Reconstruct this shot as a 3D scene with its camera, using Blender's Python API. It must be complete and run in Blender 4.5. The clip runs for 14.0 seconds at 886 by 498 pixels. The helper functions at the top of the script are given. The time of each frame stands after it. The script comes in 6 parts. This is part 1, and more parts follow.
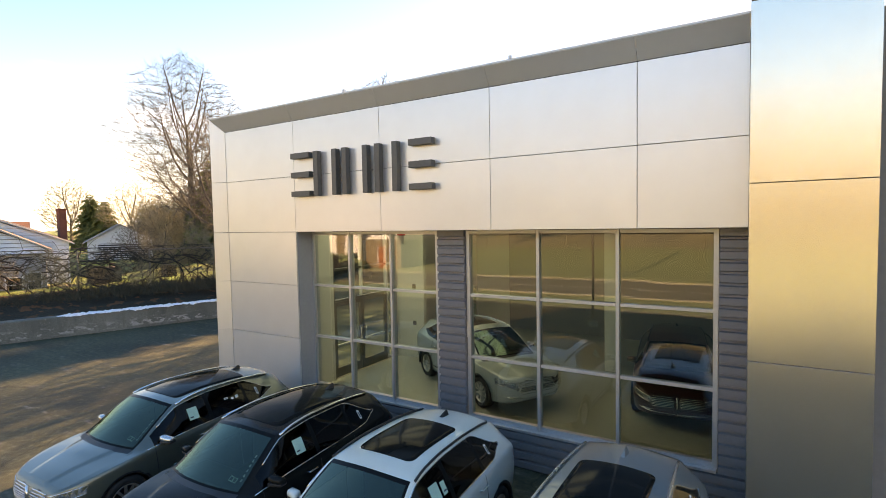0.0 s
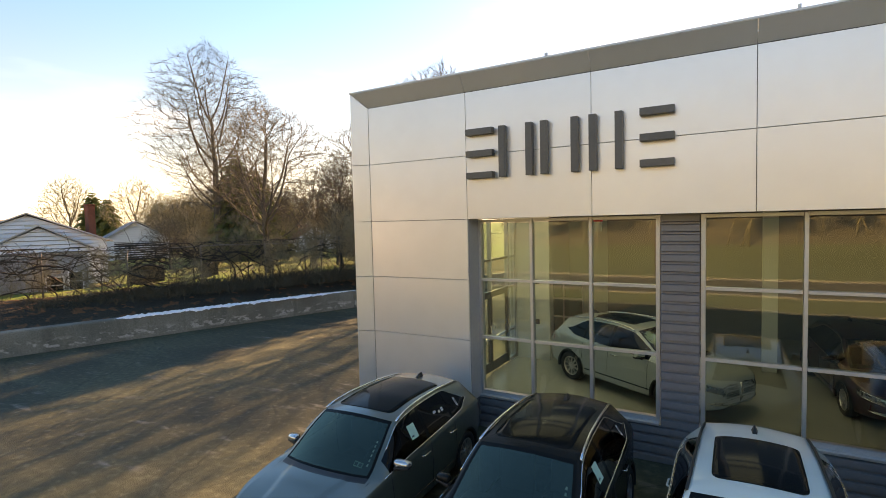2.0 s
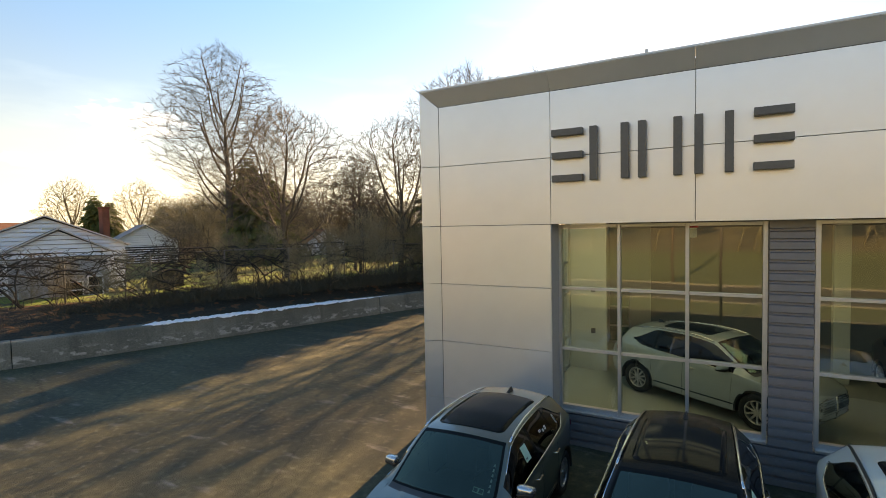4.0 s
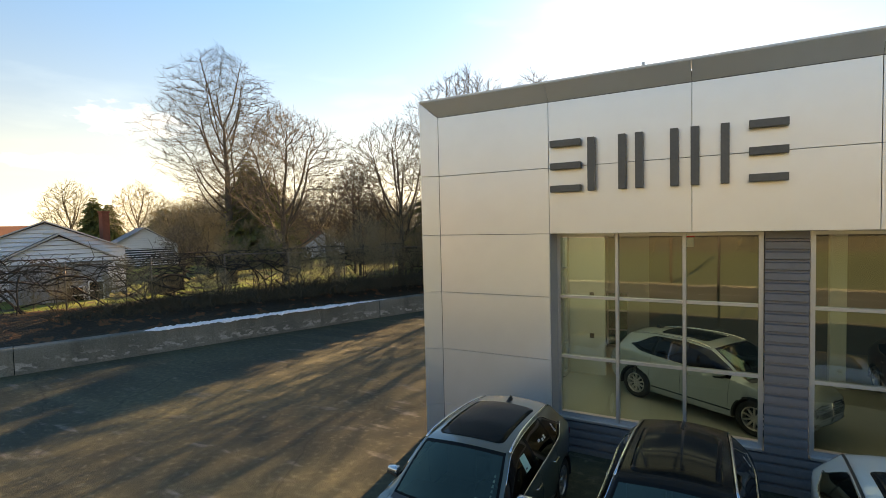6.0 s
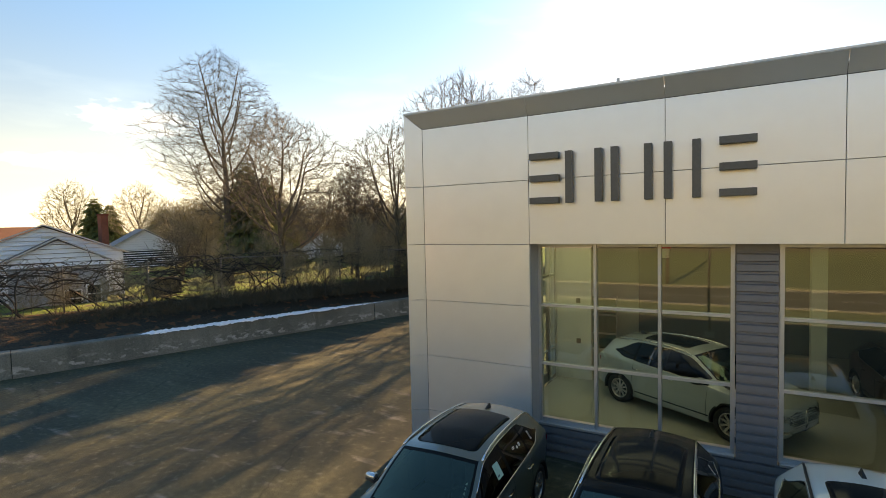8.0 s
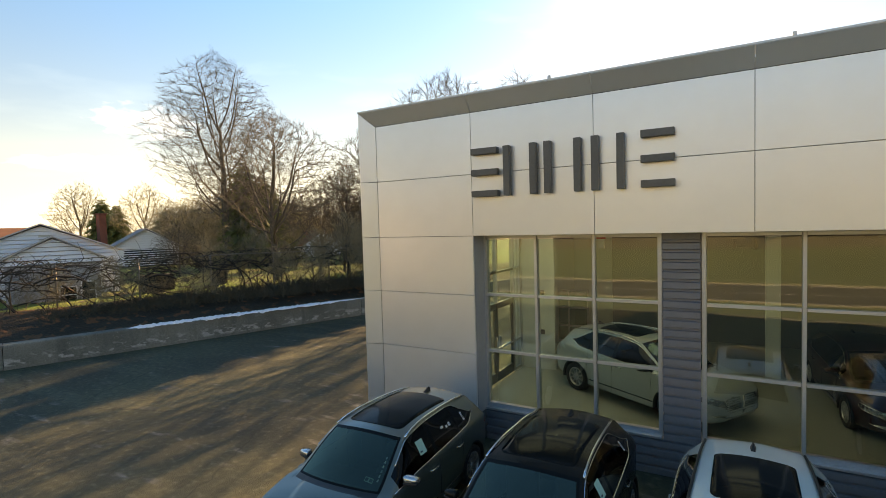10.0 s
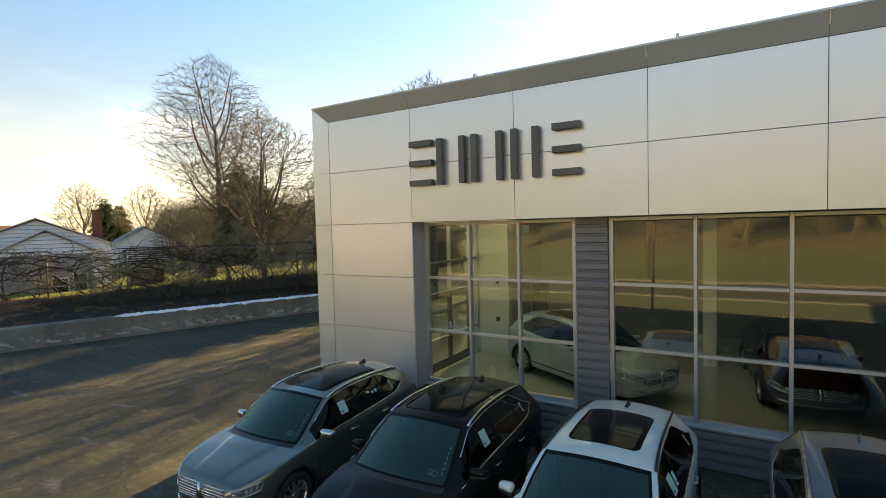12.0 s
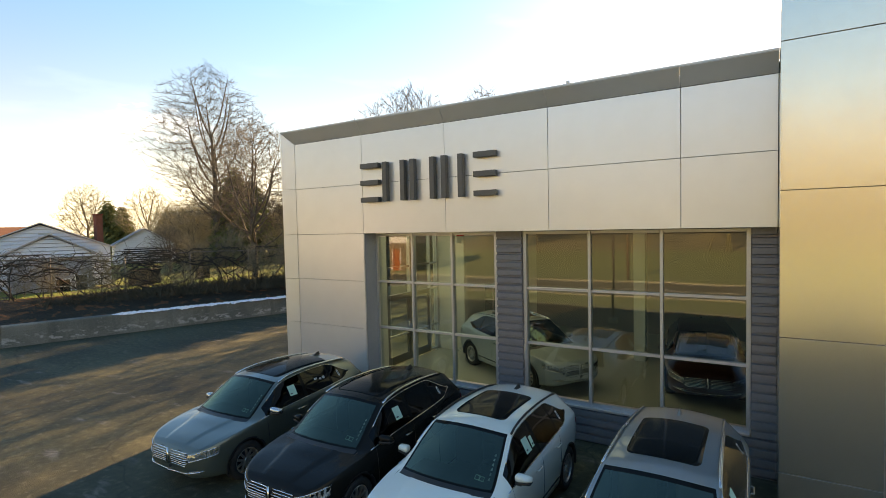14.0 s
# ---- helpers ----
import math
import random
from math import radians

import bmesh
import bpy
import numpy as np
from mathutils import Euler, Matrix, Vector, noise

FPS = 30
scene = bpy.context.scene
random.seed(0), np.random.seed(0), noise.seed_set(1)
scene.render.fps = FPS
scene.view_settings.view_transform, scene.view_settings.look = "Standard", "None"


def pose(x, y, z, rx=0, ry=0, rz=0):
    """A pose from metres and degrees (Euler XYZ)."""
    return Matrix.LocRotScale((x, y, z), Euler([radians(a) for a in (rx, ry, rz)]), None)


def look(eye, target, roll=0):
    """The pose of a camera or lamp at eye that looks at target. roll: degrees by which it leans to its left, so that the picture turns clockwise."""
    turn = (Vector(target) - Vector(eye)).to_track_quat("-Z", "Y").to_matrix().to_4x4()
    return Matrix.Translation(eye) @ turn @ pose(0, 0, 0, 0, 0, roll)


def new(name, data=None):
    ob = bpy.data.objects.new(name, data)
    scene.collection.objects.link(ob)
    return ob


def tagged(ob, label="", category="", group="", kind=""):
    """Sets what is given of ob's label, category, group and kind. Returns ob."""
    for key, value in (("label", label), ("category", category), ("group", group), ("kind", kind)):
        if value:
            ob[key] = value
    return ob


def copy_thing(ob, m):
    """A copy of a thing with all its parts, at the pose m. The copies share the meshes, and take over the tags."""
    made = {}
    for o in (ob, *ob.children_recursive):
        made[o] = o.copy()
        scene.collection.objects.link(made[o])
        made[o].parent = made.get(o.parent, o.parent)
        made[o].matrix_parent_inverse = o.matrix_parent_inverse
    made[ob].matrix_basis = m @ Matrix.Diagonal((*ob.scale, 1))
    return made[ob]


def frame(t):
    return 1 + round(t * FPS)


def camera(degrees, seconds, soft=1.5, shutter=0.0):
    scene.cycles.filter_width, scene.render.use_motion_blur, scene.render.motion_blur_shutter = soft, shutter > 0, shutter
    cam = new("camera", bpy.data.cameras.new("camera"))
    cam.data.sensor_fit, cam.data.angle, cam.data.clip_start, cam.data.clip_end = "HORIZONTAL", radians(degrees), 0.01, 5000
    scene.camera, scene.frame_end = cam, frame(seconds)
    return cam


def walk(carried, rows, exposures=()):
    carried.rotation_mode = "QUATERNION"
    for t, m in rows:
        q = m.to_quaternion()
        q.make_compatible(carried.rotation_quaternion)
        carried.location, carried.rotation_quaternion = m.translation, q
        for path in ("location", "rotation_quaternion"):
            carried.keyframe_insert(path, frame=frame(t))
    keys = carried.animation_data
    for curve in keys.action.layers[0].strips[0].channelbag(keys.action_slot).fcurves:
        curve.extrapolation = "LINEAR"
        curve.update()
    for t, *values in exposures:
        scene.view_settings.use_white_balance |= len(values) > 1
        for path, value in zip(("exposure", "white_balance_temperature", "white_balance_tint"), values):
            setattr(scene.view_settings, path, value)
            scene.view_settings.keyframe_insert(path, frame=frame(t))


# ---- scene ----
cam = camera(82.1, 14.0, 0.85)
PATH = [
    (0, (0.541, 0.157, 4.465), (-0.503, 1.859, 4.361), -1.1),
    (0.5, (-0.913, -0.094, 4.432), (-1.943, 1.618, 4.334), -1.1),
    (1, (-1.919, -0.374, 4.357), (-2.944, 1.341, 4.259), -1.2),
    (1.5, (-2.782, -0.56, 4.308), (-3.799, 1.159, 4.203), -1.3),
    (2, (-3.665, -0.779, 4.292), (-4.664, 0.95, 4.182), -1.4),
    (2.5, (-4.442, -1.056, 4.23), (-5.439, 0.675, 4.13), -1.3),
    (3, (-4.607, -1.111, 4.18), (-5.597, 0.624, 4.077), -1.4),
    (3.5, (-4.941, -1.048, 4.249), (-5.923, 0.691, 4.143), -1.4),
    (4, (-5.351, -1.132, 4.326), (-6.333, 0.607, 4.235), -1.1),
    (6.5, (-5.275, -1.222, 4.576), (-6.255, 0.518, 4.481), -1.4),
    (7, (-5.109, -1.21, 4.657), (-6.093, 0.528, 4.557), -1.4),
    (7.5, (-5.015, -1.228, 4.75), (-5.997, 0.511, 4.652), -1.3),
    (10, (-3.551, -0.981, 4.587), (-4.57, 0.737, 4.487), -1.7),
    (10.5, (-3.148, -0.855, 4.401), (-4.174, 0.859, 4.303), -1.6),
    (11, (-2.771, -0.824, 4.301), (-3.806, 0.885, 4.209), -1.4),
    (11.5, (-2.354, -0.911, 4.238), (-3.389, 0.798, 4.151), -1.5),
    (12, (-1.902, -0.993, 4.204), (-2.941, 0.714, 4.117), -1.4),
    (12.5, (-1.382, -1.14, 4.226), (-2.425, 0.564, 4.142), -1.4),
    (13, (-0.876, -1.363, 4.316), (-1.922, 0.339, 4.231), -1.3),
    (13.5, (-0.349, -1.54, 4.44), (-1.397, 0.162, 4.355), -1.3),
    (14, (0.182, -1.684, 4.448), (-0.869, 0.016, 4.36), -1.3),
]
walk(cam, [(t, look(eye, target, roll)) for t, eye, target, roll in PATH], exposures=[(0.0, 2.2, 13900, 34), (0.5, 1.98, 14000, 33), (1.0, 1.92, 14700, 33), (3.0, 1.7, 14700, 30), (6.5, 1.5, 14100, 27), (10.0, 1.52, 14100, 26), (12.5, 1.62, 14500, 26), (14.0, 1.72, 14400, 27)])

# ---------------------------------------------------------------- sky and sun
SUN_DIR = Vector((-0.118, 0.925, 0.362)).normalized()
SUN_EL = math.asin(SUN_DIR.z)
world = bpy.data.worlds.new("sky")
scene.world = world
world.use_nodes = True
wn = world.node_tree.nodes
sky = wn.new("ShaderNodeTexSky")
sky.sky_type = "NISHITA"
sky.sun_disc = False
sky.sun_elevation = SUN_EL
sky.sun_rotation = math.atan2(SUN_DIR.x, SUN_DIR.y)
sky.air_density, sky.dust_density, sky.ozone_density = 0.8, 0.05, 1.9
wn["Background"].inputs[1].default_value = 0.145
# thin wisps of high cloud
wl = world.node_tree.links
w_co, w_map, w_noise, w_ramp, w_mix, w_gain = (wn.new("ShaderNode" + k) for k in ("TexCoord", "Mapping", "TexNoise", "MapRange", "Mix", "VectorMath"))
w_map.inputs["Scale"].default_value = (2.2, 2.2, 9.0)
w_noise.inputs["Scale"].default_value, w_noise.inputs["Detail"].default_value = 1.6, 7
w_ramp.inputs[1].default_value, w_ramp.inputs[2].default_value = 0.56, 0.74
w_ramp.inputs[4].default_value = 0.55
w_mix.data_type = "RGBA"
w_gain.operation = "MULTIPLY"
w_gain.inputs[1].default_value = (1.25, 1.2, 1.12)
wl.new(w_co.outputs["Generated"], w_map.inputs[0])
wl.new(w_map.outputs[0], w_noise.inputs[0])
wl.new(w_noise.outputs[0], w_ramp.inputs[0])
wl.new(sky.outputs[0], w_gain.inputs[0])
wl.new(sky.outputs[0], w_mix.inputs[6])
wl.new(w_gain.outputs[0], w_mix.inputs[7])
wl.new(w_ramp.outputs[0], w_mix.inputs[0])
w_sat = wn.new("ShaderNodeHueSaturation")
w_sat.inputs["Saturation"].default_value = 1.33
# two small clouds low in the west: centre direction, half width, half height
w_fluff = wn.new("ShaderNodeTexNoise")
w_fluff.inputs["Scale"].default_value, w_fluff.inputs["Detail"].default_value = 26.0, 6
w_flat = wn.new("ShaderNodeMapping")
w_flat.inputs["Scale"].default_value = (1.0, 1.0, 2.6)
wl.new(w_co.outputs["Generated"], w_flat.inputs[0])
wl.new(w_flat.outputs[0], w_fluff.inputs[0])
cloudy = w_mix.outputs[2]
for centre, half_w, half_h in (((-0.842, 0.483, 0.182), 0.075, 0.026), ((-0.898, 0.411, 0.112), 0.11, 0.014)):
    c = Vector(centre).normalized()
    right = c.cross(Vector((0, 0, 1))).normalized()
    up = right.cross(c)
    squares = []
    for axis, half in ((right, half_w), (up, half_h)):
        dot, square = wn.new("ShaderNodeVectorMath"), wn.new("ShaderNodeMath")
        dot.operation, square.operation = "DOT_PRODUCT", "POWER"
        dot.inputs[1].default_value = axis / half
        square.inputs[1].default_value = 2.0
        absolute = wn.new("ShaderNodeMath")
        absolute.operation = "ABSOLUTE"
        wl.new(w_co.outputs["Generated"], dot.inputs[0])
        wl.new(dot.outputs["Value"], absolute.inputs[0])
        wl.new(absolute.outputs[0], square.inputs[0])
        squares.append(square)
    ahead, total, ragged, ramp_c, front, mix_c, gain_c = (wn.new("ShaderNode" + k) for k in ("VectorMath", "Math", "Math", "MapRange", "Math", "Mix", "VectorMath"))
    total.operation, ragged.operation, front.operation, gain_c.operation, ahead.operation = "ADD", "MULTIPLY_ADD", "MULTIPLY", "MULTIPLY", "DOT_PRODUCT"
    ahead.inputs[1].default_value = c
    wl.new(w_co.outputs["Generated"], ahead.inputs[0])
    wl.new(squares[0].outputs[0], total.inputs[0])
    wl.new(squares[1].outputs[0], total.inputs[1])
    ragged.inputs[1].default_value = -4.2
    wl.new(w_fluff.outputs[0], ragged.inputs[0])
    wl.new(total.outputs[0], ragged.inputs[2])
    for slot, number in enumerate((-1.9, -0.9, 0.8, 0.0)):
        ramp_c.inputs[slot + 1].default_value = number
    wl.new(ragged.outputs[0], ramp_c.inputs[0])
    side = wn.new("ShaderNodeMath")
    side.operation = "GREATER_THAN"
    wl.new(ahead.outputs["Value"], side.inputs[0])
    wl.new(ramp_c.outputs[0], front.inputs[0])
    wl.new(side.outputs[0], front.inputs[1])
    mix_c.data_type = "RGBA"
    gain_c.inputs[1].default_value = (1.75, 1.45, 1.28)
    wl.new(cloudy, gain_c.inputs[0])
    wl.new(cloudy, mix_c.inputs[6])
    wl.new(gain_c.outputs[0], mix_c.inputs[7])
    wl.new(front.outputs[0], mix_c.inputs[0])
    cloudy = mix_c.outputs[2]
# pale haze low over the horizon
w_bw, w_tint, w_sep, w_low, w_haze = (wn.new("ShaderNode" + k) for k in ("RGBToBW", "VectorMath", "SeparateXYZ", "MapRange", "Mix"))
wl.new(cloudy, w_sat.inputs["Color"])
wl.new(w_sat.outputs[0], w_bw.inputs[0])
w_tint.operation = "MULTIPLY"
w_tint.inputs[1].default_value = (0.435, 0.535, 0.548)
wl.new(w_bw.outputs[0], w_tint.inputs[0])
wl.new(w_co.outputs["Generated"], w_sep.inputs[0])
wl.new(w_sep.outputs[2], w_low.inputs[0])
for slot, number in enumerate((0.0, 0.42, 0.92, 0.0)):
    w_low.inputs[slot + 1].default_value = number
w_haze.data_type = "RGBA"
wl.new(w_low.outputs[0], w_haze.inputs[0])
wl.new(w_sat.outputs[0], w_haze.inputs[6])
wl.new(w_tint.outputs[0], w_haze.inputs[7])
wl.new(w_haze.outputs[2], wn["Background"].inputs[0])
sun_data = bpy.data.lights.new("sun", "SUN")
sun_data.energy, sun_data.angle, sun_data.color = 5.0, radians(0.8), (1.0, 0.90, 0.66)
sun = new("sun", sun_data)
sun.matrix_world = look(SUN_DIR * 100, (0, 0, 0))


# ---------------------------------------------------------------- materials
def nodes_of(name):
    m = bpy.data.materials.new(name)
    m.use_nodes = True
    return m, m.node_tree.nodes, m.node_tree.links, m.node_tree.nodes["Principled BSDF"]


def surface(name, color, rough=0.6, metal=0.0, vary=0.15, size=1.0, fine=20.0, bump=0.0, coat=0.0, per_piece=0.0, spec=0.5, stretch=(1, 1, 1), rough_vary=0.08):
    """A painted, mineral or metal surface with two scales of variation."""
    m, n, l, p = nodes_of(name)
    co = n.new("ShaderNodeTexCoord")
    mp = n.new("ShaderNodeMapping")
    mp.inputs["Scale"].default_value = stretch
    l.new(co.outputs["Object"], mp.inputs[0])
    big = n.new("ShaderNodeTexNoise")
    big.inputs["Scale"].default_value, big.inputs["Detail"].default_value = size, 5
    small = n.new("ShaderNodeTexNoise")
    small.inputs["Scale"].default_value, small.inputs["Detail"].default_value = fine, 4
    l.new(mp.outputs[0], big.inputs[0])
    l.new(mp.outputs[0], small.inputs[0])
    ramp = n.new("ShaderNodeMapRange")
    ramp.inputs[1].default_value, ramp.inputs[2].default_value = 0.3, 0.7
    l.new(big.outputs[0], ramp.inputs[0])
    mix = n.new("ShaderNodeMix")
    mix.data_type = "RGBA"
    c2 = tuple(c * (1 - vary) for c in color)
    mix.inputs[6].default_value, mix.inputs[7].default_value = (*color, 1), (*c2, 1)
    l.new(ramp.outputs[0], mix.inputs[0])
    grain = n.new("ShaderNodeMapRange")
    grain.inputs[1].default_value, grain.inputs[2].default_value = 0.25, 0.75
    grain.inputs[3].default_value, grain.inputs[4].default_value = 1 - vary, 1 + vary
    l.new(small.outputs[0], grain.inputs[0])
    scale = n.new("ShaderNodeVectorMath")
    scale.operation = "SCALE"
    l.new(mix.outputs[2], scale.inputs[0])
    l.new(grain.outputs[0], scale.inputs["Scale"])
    out = scale.outputs[0]
    if per_piece:
        info = n.new("ShaderNodeObjectInfo")
        pr = n.new("ShaderNodeMapRange")
        pr.inputs[3].default_value, pr.inputs[4].default_value = 1 - per_piece, 1 + per_piece
        l.new(info.outputs["Random"], pr.inputs[0])
        sc2 = n.new("ShaderNodeVectorMath")
        sc2.operation = "SCALE"
        l.new(out, sc2.inputs[0])
        l.new(pr.outputs[0], sc2.inputs["Scale"])
        out = sc2.outputs[0]
    l.new(out, p.inputs["Base Color"])
    rr = n.new("ShaderNodeMapRange")
    rr.inputs[3].default_value, rr.inputs[4].default_value = max(0.02, rough - rough_vary), min(1, rough + rough_vary)
    l.new(big.outputs[0], rr.inputs[0])
    l.new(rr.outputs[0], p.inputs["Roughness"])
    p.inputs["Metallic"].default_value = metal
    p.inputs["Specular IOR Level"].default_value = spec
    p.inputs["Coat Weight"].default_value = coat
    p.inputs["Coat Roughness"].default_value = 0.04
    if bump:
        b = n.new("ShaderNodeBump")
        b.inputs["Strength"].default_value, b.inputs["Distance"].default_value = 0.6, bump
        l.new(small.outputs[0], b.inputs["Height"])
        l.new(b.outputs[0], p.inputs["Normal"])
    return m


def plain(name, color, rough=0.5, metal=0.0, emit=0.0):
    m, n, l, p = nodes_of(name)
    p.inputs["Base Color"].default_value = (*color, 1)
    p.inputs["Roughness"].default_value = rough
    p.inputs["Metallic"].default_value = metal
    if emit:
        p.inputs["Emission Color"].default_value = (*color, 1)
        p.inputs["Emission Strength"].default_value = emit
    return m


def pane_glass(name, tint, ior=1.5, rough=0.0, wave=0.0, gloss=(1, 1, 1)):
    """Tinted see-through glass with a Fresnel reflection."""
    m, n, l, p = nodes_of(name)
    n.remove(p)
    tr, gl, mx, fr = n.new("ShaderNodeBsdfTransparent"), n.new("ShaderNodeBsdfGlossy"), n.new("ShaderNodeMixShader"), n.new("ShaderNodeFresnel")
    tr.inputs[0].default_value = (*tint, 1)
    gl.inputs["Roughness"].default_value = rough
    gl.inputs["Color"].default_value = (*gloss, 1)
    fr.inputs["IOR"].default_value = ior
    l.new(fr.outputs[0], mx.inputs[0])
    l.new(tr.outputs[0], mx.inputs[1])
    l.new(gl.outputs[0], mx.inputs[2])
    l.new(mx.outputs[0], n["Material Output"].inputs[0])
    if wave:
        co, no, b = n.new("ShaderNodeTexCoord"), n.new("ShaderNodeTexNoise"), n.new("ShaderNodeBump")
        no.inputs["Scale"].default_value, no.inputs["Detail"].default_value = 0.8, 1
        b.inputs["Strength"].default_value, b.inputs["Distance"].default_value = 0.3, wave
        l.new(co.outputs["Object"], no.inputs[0])
        l.new(no.outputs[0], b.inputs["Height"])
        l.new(b.outputs[0], gl.inputs["Normal"])
    return m


def two_tone(name, a, b, scale, sharp=0.1, rough=0.9, fine=30.0, bump=0.01, stretch=(1, 1, 1), third=None):
    """Ground cover: two colours in patches with a fine grain."""
    m, n, l, p = nodes_of(name)
    co, mp = n.new("ShaderNodeTexCoord"), n.new("ShaderNodeMapping")
    mp.inputs["Scale"].default_value = stretch
    l.new(co.outputs["Object"], mp.inputs[0])
    big, small, mid = n.new("ShaderNodeTexNoise"), n.new("ShaderNodeTexNoise"), n.new("ShaderNodeTexNoise")
    for q, s in ((big, scale), (small, fine), (mid, scale * 4.3)):
        q.inputs["Scale"].default_value, q.inputs["Detail"].default_value = s, 6
        l.new(mp.outputs[0], q.inputs[0])
    r = n.new("ShaderNodeMapRange")
    r.inputs[1].default_value, r.inputs[2].default_value = 0.5 - sharp, 0.5 + sharp
    l.new(big.outputs[0], r.inputs[0])
    mix = n.new("ShaderNodeMix")
    mix.data_type = "RGBA"
    mix.inputs[6].default_value, mix.inputs[7].default_value = (*a, 1), (*b, 1)
    l.new(r.outputs[0], mix.inputs[0])
    out = mix.outputs[2]
    if third:
        r3 = n.new("ShaderNodeMapRange")
        r3.inputs[1].default_value, r3.inputs[2].default_value = 0.56, 0.62
        l.new(mid.outputs[0], r3.inputs[0])
        m3 = n.new("ShaderNodeMix")
        m3.data_type = "RGBA"
        m3.inputs[7].default_value = (*third, 1)
        l.new(out, m3.inputs[6])
        l.new(r3.outputs[0], m3.inputs[0])
        out = m3.outputs[2]
    g = n.new("ShaderNodeMapRange")
    g.inputs[1].default_value, g.inputs[2].default_value, g.inputs[3].default_value, g.inputs[4].default_value = 0.3, 0.7, 0.7, 1.3
    l.new(small.outputs[0], g.inputs[0])
    sc = n.new("ShaderNodeVectorMath")
    sc.operation = "SCALE"
    l.new(out, sc.inputs[0])
    l.new(g.outputs[0], sc.inputs["Scale"])
    l.new(sc.outputs[0], p.inputs["Base Color"])
    p.inputs["Roughness"].default_value = rough
    bp = n.new("ShaderNodeBump")
    bp.inputs["Strength"].default_value, bp.inputs["Distance"].default_value = 0.7, bump
    l.new(small.outputs[0], bp.inputs["Height"])
    l.new(bp.outputs[0], p.inputs["Normal"])
    return m


M_PANEL = surface("silver_white_panel", (0.74, 0.73, 0.72), 0.30, 0.55, 0.022, 0.5, 2.2, 0.004, per_piece=0.025, rough_vary=0.04)
M_TOWER = surface("satin_metal_panel", (0.69, 0.65, 0.57), 0.2, 0.9, 0.03, 0.4, 6.0, per_piece=0.02, rough_vary=0.04)
M_JOINT = plain("joint_gasket", (0.11, 0.11, 0.11), 0.8)
M_RIB = surface("grey_ribbed_steel", (0.19, 0.187, 0.20), 0.45, 0.2, 0.06, 0.7, 12.0)
M_ALU = surface("anodised_aluminium", (0.52, 0.52, 0.52), 0.38, 0.6, 0.04, 2.0, 30.0)
M_JAMB = surface("grey_jamb_paint", (0.34, 0.34, 0.35), 0.5, 0.1, 0.05, 1.0, 14.0)
M_GLASS = pane_glass("green_tinted_glass", (0.495, 0.68, 0.60), 2.0, 0.025, 0.004)
M_SIGN = surface("bronze_sign_metal", (0.115, 0.11, 0.105), 0.45, 0.5, 0.08, 2.0, 20.0)
M_DOORGLASS = pane_glass("clear_door_glass", (0.86, 0.90, 0.80), 1.5)
M_DOORFRAME = surface("bronze_door_frame", (0.15, 0.135, 0.11), 0.35, 0.5, 0.08, 2.0, 20.0)


